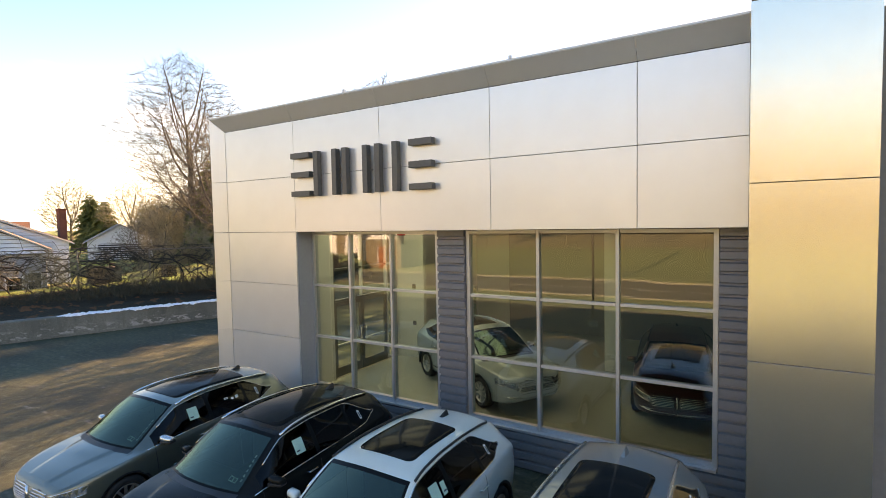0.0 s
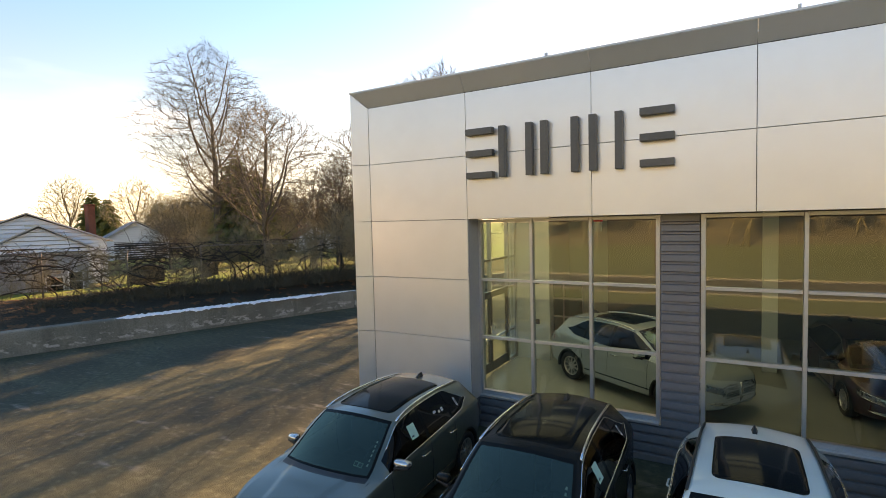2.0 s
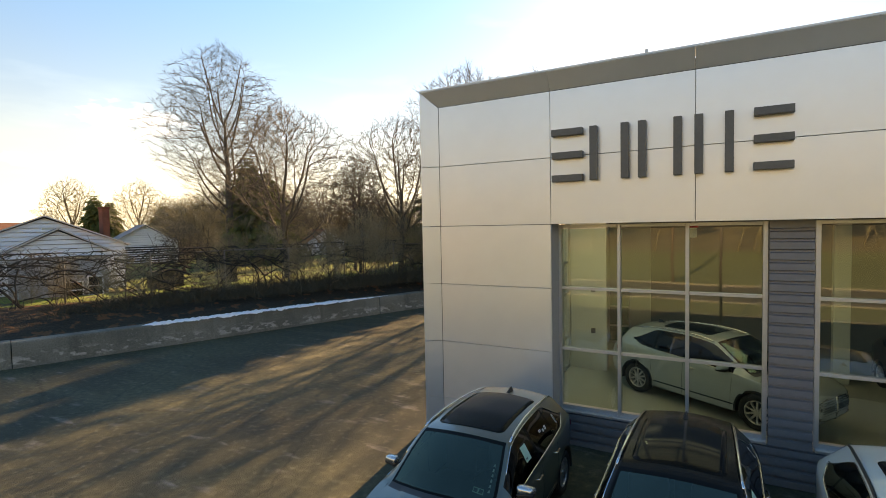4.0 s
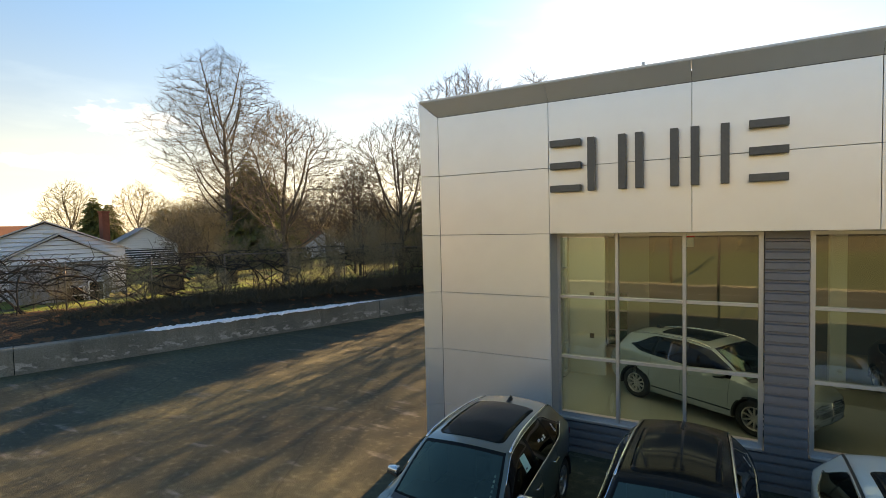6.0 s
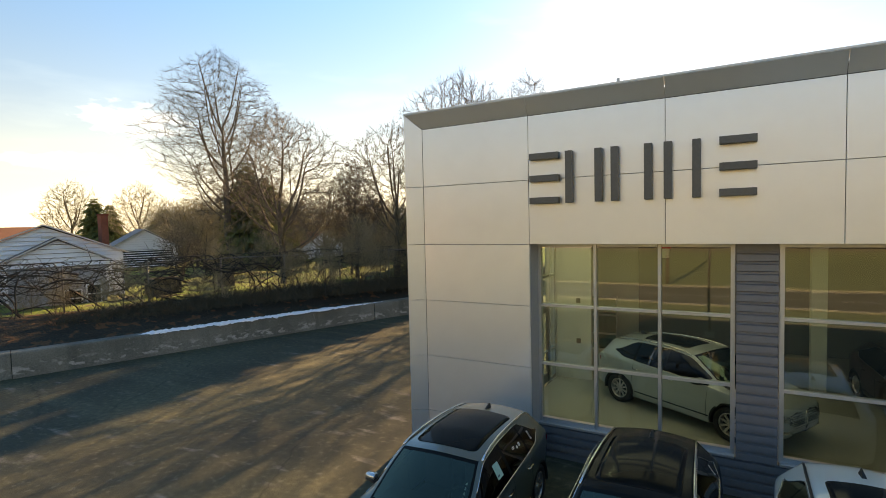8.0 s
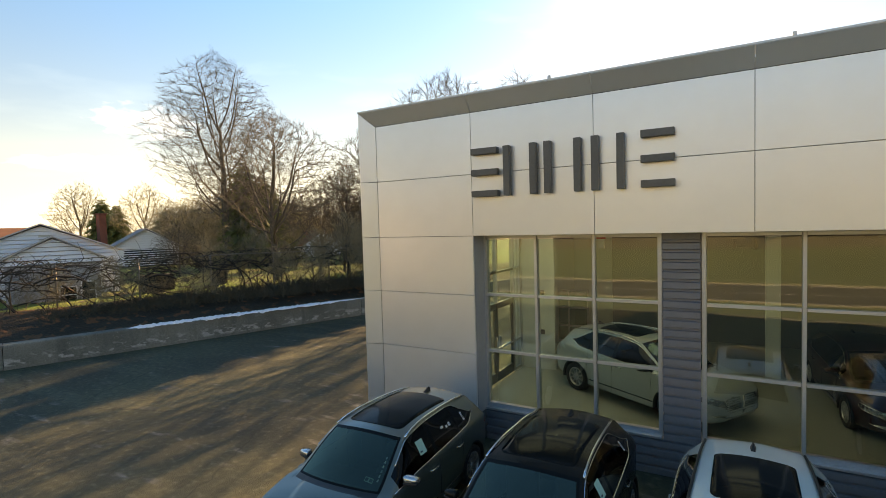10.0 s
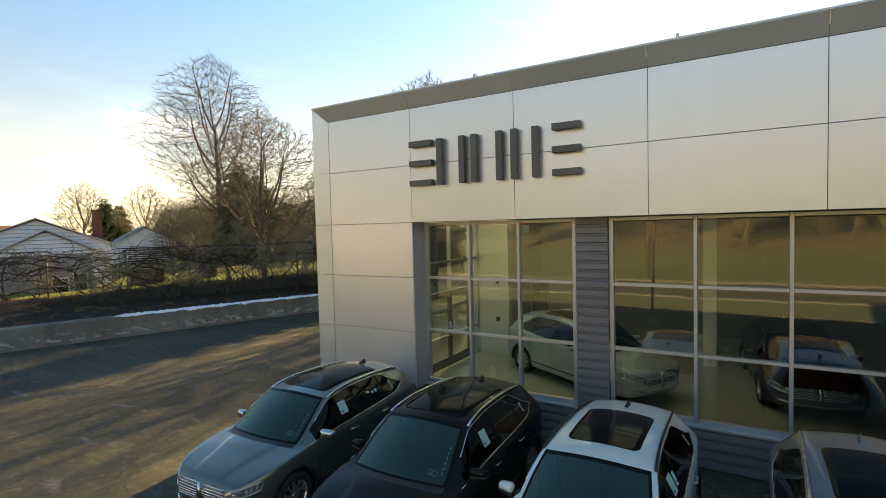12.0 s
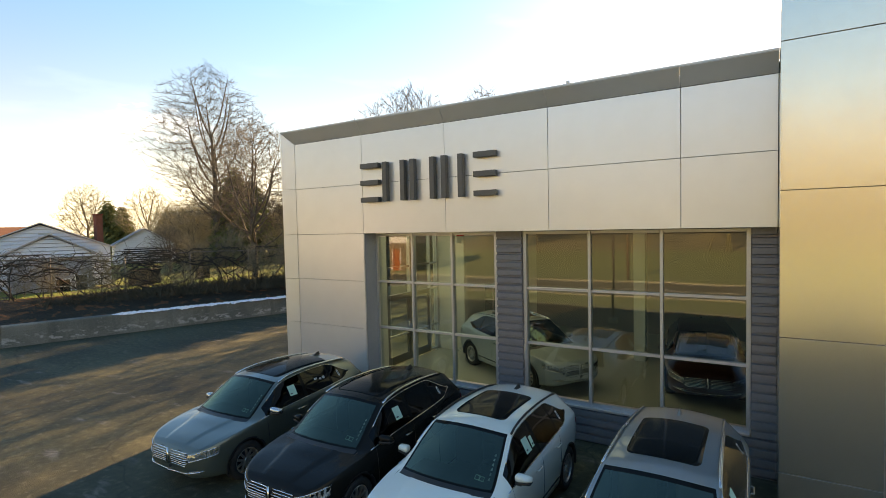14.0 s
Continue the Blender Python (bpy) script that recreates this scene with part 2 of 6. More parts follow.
def asphalt():
    """Worn lot asphalt: patches, drag streaks, pale flecks and dark cracks."""
    m, n, l, p = nodes_of("worn_asphalt")
    co = n.new("ShaderNodeTexCoord")

    def tex(kind, scale, detail=5, stretch=(1, 1, 1), turn=0.0):
        mp = n.new("ShaderNodeMapping")
        mp.inputs["Scale"].default_value = stretch
        mp.inputs["Rotation"].default_value = (0, 0, turn)
        l.new(co.outputs["Object"], mp.inputs[0])
        t = n.new(kind)
        t.inputs["Scale"].default_value = scale
        if "Detail" in t.inputs:
            t.inputs["Detail"].default_value = detail
        l.new(mp.outputs[0], t.inputs[0])
        return t

    def ramp(src, a, b, c=0.0, d=1.0):
        r = n.new("ShaderNodeMapRange")
        for q, v in enumerate((a, b, c, d)):
            r.inputs[q + 1].default_value = v
        l.new(src, r.inputs[0])
        return r.outputs[0]

    def blend(fac, a, b):
        x = n.new("ShaderNodeMix")
        x.data_type = "RGBA"
        l.new(fac, x.inputs[0])
        for slot, c in ((6, a), (7, b)):
            if isinstance(c, tuple):
                x.inputs[slot].default_value = (*c, 1)
            else:
                l.new(c, x.inputs[slot])
        return x.outputs[2]
    patch, streak = tex("ShaderNodeTexNoise", 0.22), tex("ShaderNodeTexNoise", 1.0, 6, (0.12, 1.3, 1), radians(38))
    fine, fleck = tex("ShaderNodeTexNoise", 55.0, 3), tex("ShaderNodeTexNoise", 2.6, 8)
    base = blend(ramp(patch.outputs[0], 0.35, 0.65), (0.088, 0.090, 0.050), (0.045, 0.048, 0.030))
    base = blend(ramp(streak.outputs[0], 0.52, 0.72, 0, 0.6), base, (0.120, 0.118, 0.070))
    base = blend(ramp(fleck.outputs[0], 0.66, 0.74, 0, 0.55), base, (0.17, 0.155, 0.13))
    salt, worn = tex("ShaderNodeTexNoise", 1.5, 9, (0.45, 1.6, 1), radians(30)), tex("ShaderNodeTexNoise", 0.35, 2)
    both = n.new("ShaderNodeMath")
    both.operation = "MULTIPLY"
    l.new(ramp(salt.outputs[0], 0.60, 0.68), both.inputs[0])
    l.new(ramp(worn.outputs[0], 0.46, 0.58), both.inputs[1])
    base = blend(both.outputs[0], base, (0.20, 0.185, 0.155))
    grit = tex("ShaderNodeTexNoise", 7.0, 6)
    base = blend(ramp(grit.outputs[0], 0.35, 0.62, 0.45, 0.0), base, (0.03, 0.027, 0.022))
    base = blend(ramp(grit.outputs[0], 0.58, 0.72, 0.0, 0.5), base, (0.17, 0.158, 0.112))
    warp = tex("ShaderNodeTexNoise", 0.9, 4)
    add = n.new("ShaderNodeVectorMath")
    add.operation = "MULTIPLY_ADD"
    add.inputs[1].default_value = (1.2, 1.2, 0)
    l.new(warp.outputs["Color"], add.inputs[0])
    l.new(co.outputs["Object"], add.inputs[2])
    vor = n.new("ShaderNodeTexVoronoi")
    vor.feature = "DISTANCE_TO_EDGE"
    vor.inputs["Scale"].default_value = 0.16
    l.new(add.outputs[0], vor.inputs["Vector"])
    base = blend(ramp(vor.outputs["Distance"], 0.0, 0.005, 0.5, 0.0), base, (0.014, 0.012, 0.01))
    sc = n.new("ShaderNodeVectorMath")
    sc.operation = "SCALE"
    l.new(base, sc.inputs[0])
    l.new(ramp(fine.outputs[0], 0.3, 0.7, 0.65, 1.35), sc.inputs["Scale"])
    l.new(sc.outputs[0], p.inputs["Base Color"])
    p.inputs["Roughness"].default_value = 0.82
    p.inputs["Specular IOR Level"].default_value = 0.35
    bp = n.new("ShaderNodeBump")
    bp.inputs["Strength"].default_value, bp.inputs["Distance"].default_value = 0.8, 0.012
    l.new(fine.outputs[0], bp.inputs["Height"])
    l.new(bp.outputs[0], p.inputs["Normal"])
    return m


def wall_concrete():
    """Old cast concrete: grey-green with pale flaking patches along its lower half and dark streaks."""
    m, n, l, p = nodes_of("weathered_concrete")
    co = n.new("ShaderNodeTexCoord")

    def cloud(scale, detail, stretch=(1, 1, 1)):
        mp, t = n.new("ShaderNodeMapping"), n.new("ShaderNodeTexNoise")
        mp.inputs["Scale"].default_value = stretch
        t.inputs["Scale"].default_value, t.inputs["Detail"].default_value = scale, detail
        l.new(co.outputs["Object"], mp.inputs[0])
        l.new(mp.outputs[0], t.inputs[0])
        return t.outputs[0]

    def ramp(src, a, b, c=0.0, d=1.0):
        r = n.new("ShaderNodeMapRange")
        for q, v in enumerate((a, b, c, d)):
            r.inputs[q + 1].default_value = v
        l.new(src, r.inputs[0])
        return r.outputs[0]

    def times(a, b):
        x = n.new("ShaderNodeMath")
        x.operation = "MULTIPLY"
        l.new(a, x.inputs[0])
        l.new(b, x.inputs[1])
        return x.outputs[0]

    def blend(fac, a, b):
        x = n.new("ShaderNodeMix")
        x.data_type = "RGBA"
        l.new(fac, x.inputs[0])
        for slot, c in ((6, a), (7, b)):
            if isinstance(c, tuple):
                x.inputs[slot].default_value = (*c, 1)
            else:
                l.new(c, x.inputs[slot])
        return x.outputs[2]
    base = blend(ramp(cloud(0.7, 5), 0.35, 0.65), (0.20, 0.20, 0.17), (0.125, 0.13, 0.11))
    base = blend(ramp(cloud(2.2, 5, (1.0, 1.0, 0.25)), 0.55, 0.75, 0.0, 0.6), base, (0.07, 0.075, 0.06))
    sep = n.new("ShaderNodeSeparateXYZ")
    l.new(co.outputs["Object"], sep.inputs[0])
    band = times(ramp(sep.outputs[2], 0.08, 0.16), ramp(sep.outputs[2], 0.50, 0.28))
    flake = times(band, ramp(cloud(5.0, 7, (0.6, 1, 1.3)), 0.52, 0.57))
    base = blend(flake, base, (0.34, 0.34, 0.31))
    base = blend(ramp(cloud(9.0, 4), 0.66, 0.72, 0.0, 0.7), base, (0.30, 0.30, 0.27))
    grain = cloud(26.0, 5)
    sc = n.new("ShaderNodeVectorMath")
    sc.operation = "SCALE"
    l.new(base, sc.inputs[0])
    l.new(ramp(grain, 0.3, 0.7, 0.75, 1.25), sc.inputs["Scale"])
    l.new(sc.outputs[0], p.inputs["Base Color"])
    p.inputs["Roughness"].default_value = 0.9
    bp = n.new("ShaderNodeBump")
    bp.inputs["Strength"].default_value, bp.inputs["Distance"].default_value = 0.7, 0.015
    l.new(grain, bp.inputs["Height"])
    l.new(bp.outputs[0], p.inputs["Normal"])
    return m


M_ASPHALT = asphalt()
M_ROAD = two_tone("road_asphalt", (0.20, 0.205, 0.14), (0.165, 0.17, 0.115), 0.3, 0.2, 0.85, 60.0, 0.01)
M_CONCRETE = wall_concrete()
M_KERB = surface("kerb_concrete", (0.36, 0.37, 0.27), 0.9, 0.0, 0.15, 1.2, 22.0, 0.008)
M_SNOW = surface("old_snow", (0.90, 0.91, 0.93), 0.6, 0.0, 0.06, 3.0, 25.0, 0.02)
M_BANK = two_tone("bank_soil", (0.020, 0.017, 0.010), (0.036, 0.025, 0.015), 0.5, 0.15, 0.95, 14.0, 0.06, third=(0.125, 0.05, 0.02))
M_LAWN = two_tone("spring_lawn", (0.12, 0.20, 0.02), (0.15, 0.16, 0.038), 0.25, 0.2, 0.95, 12.0, 0.05, third=(0.07, 0.06, 0.032))
M_FIELD = two_tone("dry_grass_field", (0.26, 0.325, 0.155), (0.20, 0.25, 0.12), 0.05, 0.2, 0.95, 6.0, 0.02)
M_BARK = surface("grey_bark", (0.11, 0.09, 0.072), 0.92, 0.0, 0.25, 3.0, 30.0, 0.02, stretch=(1, 1, 0.3))
M_TWIG = surface("brown_twig", (0.125, 0.102, 0.082), 0.9, 0.0, 0.25, 2.0, 20.0)
M_TWIG_DARK = surface("dark_vine", (0.055, 0.042, 0.034), 0.9, 0.0, 0.25, 2.0, 20.0)
M_LEAF_DRY = surface("russet_dry_leaves", (0.30, 0.10, 0.03), 0.8, 0.0, 0.3, 1.5, 12.0)
M_NEEDLE = surface("conifer_needles", (0.17, 0.19, 0.065), 0.8, 0.0, 0.35, 1.5, 12.0)
M_SCRUB = surface("dead_scrub", (0.085, 0.068, 0.042), 0.95, 0.0, 0.3, 2.0, 20.0)
# twig colour lifted to stand for haze and glare over backlit brush
M_BRUSH = surface("haze_paled_twig", (0.28, 0.235, 0.15), 0.9, 0.0, 0.25, 2.0, 20.0)
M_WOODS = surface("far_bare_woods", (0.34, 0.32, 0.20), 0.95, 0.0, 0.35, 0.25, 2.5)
M_SIDING = surface("white_vinyl_siding", (0.77, 0.81, 0.85), 0.6, 0.0, 0.05, 0.8, 16.0)
M_ROOF = surface("asphalt_shingles", (0.16, 0.13, 0.12), 0.9, 0.0, 0.2, 1.0, 22.0, 0.01)
M_ROOF_GREY = surface("grey_shingles", (0.20, 0.21, 0.23), 0.9, 0.0, 0.2, 1.0, 22.0, 0.01)
M_ROOF_RED = surface("rust_red_roofing", (0.27, 0.10, 0.05), 0.85, 0.0, 0.2, 1.0, 22.0, 0.01)
M_BRICK = surface("chimney_brick", (0.26, 0.075, 0.045), 0.9, 0.0, 0.2, 2.0, 18.0, 0.01, per_piece=0.15)
M_FASCIA = surface("pale_fascia_paint", (0.50, 0.47, 0.45), 0.6, 0.0, 0.1, 1.0, 20.0)
M_BLOCKWALL = two_tone("grey_block_wall", (0.40, 0.41, 0.43), (0.31, 0.32, 0.34), 0.9, 0.2, 0.9, 12.0, 0.01)
M_DARK = plain("dark_plate_and_porch_shade", (0.02, 0.02, 0.022), 0.4)
M_GALV = surface("weathered_galvanised", (0.22, 0.20, 0.18), 0.55, 0.6, 0.15, 3.0, 30.0)
M_WOODPOST = surface("grey_timber", (0.22, 0.175, 0.125), 0.9, 0.0, 0.2, 2.0, 20.0, 0.01, stretch=(1, 1, 0.2))
M_FLOOR_IN = surface("polished_tile_floor", (0.45, 0.46, 0.42), 0.22, 0.0, 0.06, 1.0, 10.0)
M_WALL_IN = surface("white_interior_paint", (0.60, 0.60, 0.55), 0.7, 0.0, 0.04, 0.6, 14.0)
M_WALL_GREY = surface("grey_interior_paint", (0.22, 0.21, 0.20), 0.7, 0.0, 0.05, 0.6, 14.0)
M_CEIL = surface("ceiling_tile", (0.30, 0.30, 0.285), 0.9, 0.0, 0.04, 1.5, 30.0)
M_ROOFTOP = surface("roof_membrane", (0.35, 0.35, 0.34), 0.9, 0.0, 0.1, 0.6, 12.0)
# weak glow for the added ceiling panels that fill the showroom with light
M_LAMP = plain("fill_lamp_diffuser", (0.92, 1.0, 0.96), 0.4, 0.0, 0.37)
M_BOXWOOD = surface("dark_stained_timber", (0.055, 0.04, 0.03), 0.85, 0.0, 0.25, 2.0, 20.0, 0.01, stretch=(1, 1, 0.2))
M_ORANGE = surface("orange_door_paint", (0.36, 0.10, 0.03), 0.5, 0.0, 0.08, 2.0, 20.0)
M_RED = plain("red_plastic", (0.55, 0.02, 0.02), 0.4)
M_CHROME = plain("chrome", (0.82, 0.82, 0.82), 0.12, 1.0)
M_RUBBER = surface("tyre_rubber", (0.02, 0.02, 0.02), 0.8, 0.0, 0.15, 6.0, 40.0)
M_TRIM = plain("black_trim", (0.016, 0.016, 0.017), 0.45)
M_RIM = plain("silver_alloy", (0.62, 0.62, 0.63), 0.28, 0.9)
M_CARGLASS = pane_glass("windshield_glass", (0.26, 0.46, 0.37), 1.95, 0.0, 0.0, (0.62, 1.0, 0.80))
M_PRIVACY = pane_glass("privacy_glass", (0.012, 0.015, 0.013), 1.34, 0.0)
M_ROOFGLASS = plain("dark_roof_glass", (0.008, 0.010, 0.010), 0.10)
M_ROOFGLASS.node_tree.nodes["Principled BSDF"].inputs["IOR"].default_value = 1.16
M_CAP = surface("satin_chrome", (0.66, 0.68, 0.68), 0.25, 0.9, 0.03, 3.0, 30.0)
M_CABIN = surface("charcoal_upholstery", (0.035, 0.034, 0.034), 0.7, 0.0, 0.15, 4.0, 30.0)
M_LENS = surface("headlamp_lens", (0.62, 0.64, 0.65), 0.15, 0.75, 0.2, 9.0, 40.0, coat=1.0)
M_TAIL = plain("tail_lamp_red", (0.30, 0.012, 0.012), 0.15)
M_PAPER = surface("mint_paper", (0.34, 0.66, 0.54), 0.7, 0.0, 0.06, 4.0, 30.0)
M_PAPER_W = plain("white_paper", (0.72, 0.73, 0.72), 0.7)
M_BAYLINE = surface("worn_line_paint", (0.42, 0.41, 0.36), 0.8, 0.0, 0.25, 2.0, 30.0)
M_INK = plain("dark_ink", (0.06, 0.09, 0.09), 0.7)
M_PAINT_GREY = surface("grey_metallic_paint", (0.120, 0.150, 0.128), 0.32, 0.6, 0.05, 0.6, 220.0, coat=1.0, rough_vary=0.03)
M_PAINT_BLACK = surface("black_car_paint", (0.012, 0.0122, 0.0110), 0.22, 0.0, 0.1, 0.6, 220.0, spec=0.12, coat=0.1, rough_vary=0.03)
M_PAINT_WHITE = surface("pearl_white_paint", (0.66, 0.735, 0.68), 0.3, 0.0, 0.02, 0.6, 220.0, coat=1.0, rough_vary=0.03)
# white of the display SUV, darkened in colour for the dimmer showroom
M_PAINT_SHOW = surface("dimmed_white_paint", (0.40, 0.47, 0.50), 0.3, 0.1, 0.02, 0.6, 220.0, coat=1.0, rough_vary=0.03)
M_PAINT_SILVER = surface("silver_blue_paint", (0.205, 0.29, 0.315), 0.32, 0.6, 0.05, 0.6, 220.0, coat=1.0, rough_vary=0.03)
M_PAINT_DARK = surface("dark_ruby_paint", (0.045, 0.010, 0.009), 0.3, 0.0, 0.1, 0.6, 220.0, coat=0.4, rough_vary=0.03)


# ---------------------------------------------------------------- building helpers
def empty(name, at=(0, 0, 0)):
    e = new(name)
    e.location = at
    return e


def mesh(name, verts, faces, material, parent=None, smooth=False, label=""):
    me = bpy.data.meshes.new(name)
    me.from_pydata([tuple(v) for v in verts], [], [tuple(f) for f in faces])
    me.materials.append(material)
    if smooth:
        me.polygons.foreach_set("use_smooth", [True] * len(me.polygons))
    me.update()
    ob = new(name, me)
    if parent:
        ob.parent = parent
    if label:
        tagged(ob, label)
    return ob


def part(name, bm, material, parent=None, label="", smooth=False):
    me = bpy.data.meshes.new(name)
    bmesh.ops.recalc_face_normals(bm, faces=bm.faces)
    bm.to_mesh(me)
    bm.free()
    me.materials.append(material)
    if smooth:
        me.polygons.foreach_set("use_smooth", [True] * len(me.polygons))
    ob = new(name, me)
    if parent:
        ob.parent = parent
    if label:
        tagged(ob, label)
    return ob


def add_box(bm, x0, x1, y0, y1, z0, z1, m=None):
    vs = [bm.verts.new((x, y, z)) for z in (z0, z1) for y in (y0, y1) for x in (x0, x1)]
    for f in ((0, 2, 3, 1), (4, 5, 7, 6), (0, 1, 5, 4), (2, 6, 7, 3), (0, 4, 6, 2), (1, 3, 7, 5)):
        bm.faces.new([vs[k] for k in f])
    if m is not None:
        for v in vs:
            v.co = m @ v.co
    return vs


def box(name, x0, x1, y0, y1, z0, z1, material, parent=None, label="", bevel=0.0):
    bm = bmesh.new()
    add_box(bm, x0, x1, y0, y1, z0, z1)
    if bevel:
        bmesh.ops.bevel(bm, geom=bm.edges[:], offset=bevel, segments=2, affect="EDGES", profile=0.6)
    return part(name, bm, material, parent, label)


def prism(bm, pts, axis, a, b):
    """Extrudes a closed outline of pairs along an axis from a to b."""
    def place(p, t):
        return {"x": (t, p[0], p[1]), "y": (p[0], t, p[1]), "z": (p[0], p[1], t)}[axis]
    lo = [bm.verts.new(place(p, a)) for p in pts]
    hi = [bm.verts.new(place(p, b)) for p in pts]
    k = len(pts)
    bm.faces.new(lo)
    bm.faces.new(hi[::-1])
    for q in range(k):
        bm.faces.new((lo[q], hi[q], hi[(q + 1) % k], lo[(q + 1) % k]))


def tubes(paths, sides=5):
    """Verts and faces of tubes along polylines; each path is a list of (point, radius)."""
    verts, faces = [], []
    ang = [2 * math.pi * q / sides for q in range(sides)]
    for path in paths:
        base = len(verts)
        for k, (p, r) in enumerate(path):
            a, b = path[max(0, k - 1)][0], path[min(len(path) - 1, k + 1)][0]
            d = (b - a)
            d = d.normalized() if d.length > 1e-9 else Vector((0, 0, 1))
            side = d.cross(Vector((0.31, 0.87, 0.37)))
            side.normalize()
            up = d.cross(side)
            for t in ang:
                verts.append(p + (side * math.cos(t) + up * math.sin(t)) * r)
        for k in range(len(path) - 1):
            for q in range(sides):
                n0, n1 = base + k * sides + q, base + k * sides + (q + 1) % sides
                faces.append((n0, n1, n1 + sides, n0 + sides))
        if sides > 2:
            faces.append(tuple(base + q for q in range(sides))[::-1])
            faces.append(tuple(base + (len(path) - 1) * sides + q for q in range(sides)))
    return verts, faces


def tube(name, points, radius, material, parent=None, sides=8, label=""):
    v, f = tubes([[(Vector(p), radius) for p in points]], sides)
    return mesh(name, v, f, material, parent, True, label)


# ---------------------------------------------------------------- ground
def barrier_x(y):
    return -25.5 + 0.375 * (y - 5.9)


def smooth01(t):
    t = max(0.0, min(1.0, t))
    return t * t * (3 - 2 * t)


def fall(y):
    """How far the lot has dropped towards the road at y."""
    return 0.05 * max(0.0, min(14.0, 2.0 - y))


def terrain(d, y):
    """Height of the open ground; d is the distance west of the concrete wall."""
    z = -0.20
    if d > 0.3:
        z = 0.70 + 0.80 * smooth01((d - 0.3) / 3.6) + 0.10 * noise.noise(Vector((d * 0.7, y * 0.7, 3.0)))
        z -= 0.4 * smooth01((d - 60) / 200)
    if y < -27:
        z += 0.12 + 1.6 * smooth01((-30 - y) / 30) + 12.5 * smooth01((-50 - y) / 75) + 0.2 * noise.noise(Vector((d * 0.08, y * 0.08, 0)))
    return z - fall(y)


def build_ground():
    ds = [-1500, -700, -400, -250, -160, -120, -90, -60, -45, -30, -20, -10, -4, -0.3, 0.29, 0.31] + [0.7 + 0.55 * k for k in range(14)] + [9, 11, 14, 18, 23, 30, 40, 55, 80, 120, 200, 400, 800, 1500]
    ys = [-1500, -700, -400, -250, -180, -140, -120, -105, -90, -80, -70, -60, -57, -52, -45, -40, -36, -33, -30, -28.5, -27, -16, -12] + [-10 + 2 * k for k in range(30)] + [54, 60, 70, 85, 110, 150, 250, 500, 1500]
    verts, faces, kinds = [], [], []
    for y in ys:
        for d in ds:
            verts.append((barrier_x(max(-60, min(60, y))) - d, y, terrain(d, y)))
    w = len(ds)
    for r in range(len(ys) - 1):
        for c in range(w - 1):
            faces.append((r * w + c + 1, r * w + c, (r + 1) * w + c, (r + 1) * w + c + 1))
            d, y = (ds[c] + ds[c + 1]) / 2, (ys[r] + ys[r + 1]) / 2
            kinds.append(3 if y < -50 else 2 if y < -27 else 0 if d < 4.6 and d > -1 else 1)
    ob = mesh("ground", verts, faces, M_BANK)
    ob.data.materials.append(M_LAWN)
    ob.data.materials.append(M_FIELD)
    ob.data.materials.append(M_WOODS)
    ob.data.polygons.foreach_set("material_index", kinds)
    tagged(ob, "open ground of dark leaf litter, green lawn and dry field grass", "ground", kind="structure")


build_ground()


def build_lot():
    ys = [-12 + 2.0 * k for k in range(34)]
    verts, faces = [], []
    for y in ys:
        for x in (barrier_x(y), -9.0, 0.0, 60.0):
            verts.append((x, y, (0.0 if x < -8 else -0.09) - fall(y)))
    for r in range(len(ys) - 1):
        for c in range(3):
            faces.append((r * 4 + c, r * 4 + c + 1, (r + 1) * 4 + c + 1, (r + 1) * 4 + c))
    tagged(mesh("pavement", verts, faces, M_ASPHALT), "worn grey-brown asphalt of the car lot", "pavement", kind="structure")
    low = -fall(-12)
    box("road", -300, 300, -26.5, -17.2, low - 0.19, low - 0.02, M_ROAD)
    tagged(bpy.data.objects["road"], "grey asphalt road passing the car lot", "road", kind="structure")
    for y, z in ((-12.25, 0.0), (-17.2, 0.04), (-26.8, 0.06)):
        kerb = box("kerb", -120, 120, y, y + 0.25, low - 0.19, low + z, M_KERB, bevel=0.02)
        tagged(kerb, "pale concrete kerb along the road", "kerb", kind="structure")
    verge = box("verge", -120, 120, -16.95, -12.25, low - 0.19, low - 0.01, M_FIELD)
    tagged(verge, "strip of dry grass between lot and road", "verge", kind="structure")
    for y, lab in ((-21.6, "painted centre line on the road"), (-26.1, "painted edge line on the road"), (-17.7, "painted edge line on the road")):
        line = box("road_line", -300, 300, y, y + 0.13, low - 0.019, low - 0.014, M_PAPER_W)
        tagged(line, lab, "road marking", kind="structure")
    for k in range(14):
        x = -22.0 + 2.75 * k
        bay = box("bay_line", x, x + 0.1, -11.6, -8.2, 0.0, 0.004, M_BAYLINE)
        bay.rotation_euler = (math.atan(0.05), 0, 0)
        bay.location = (0, 0, -0.486)
        tagged(bay, "worn white parking bay line", "parking line", group="parking bay lines", kind="structure")


build_lot()

# ---------------------------------------------------------------- showroom building
FX0, FX1 = -10.68, 0.47
FY = 8.22
COLS = [-10.68, -8.29, -5.85, -3.41, -0.97, 0.47]
ROWS_Z = [0.06, 0.66, 1.88, 3.10, 4.315, 5.56, 6.79]
OX, OY, OZ = -11.02, 8.03, 7.10


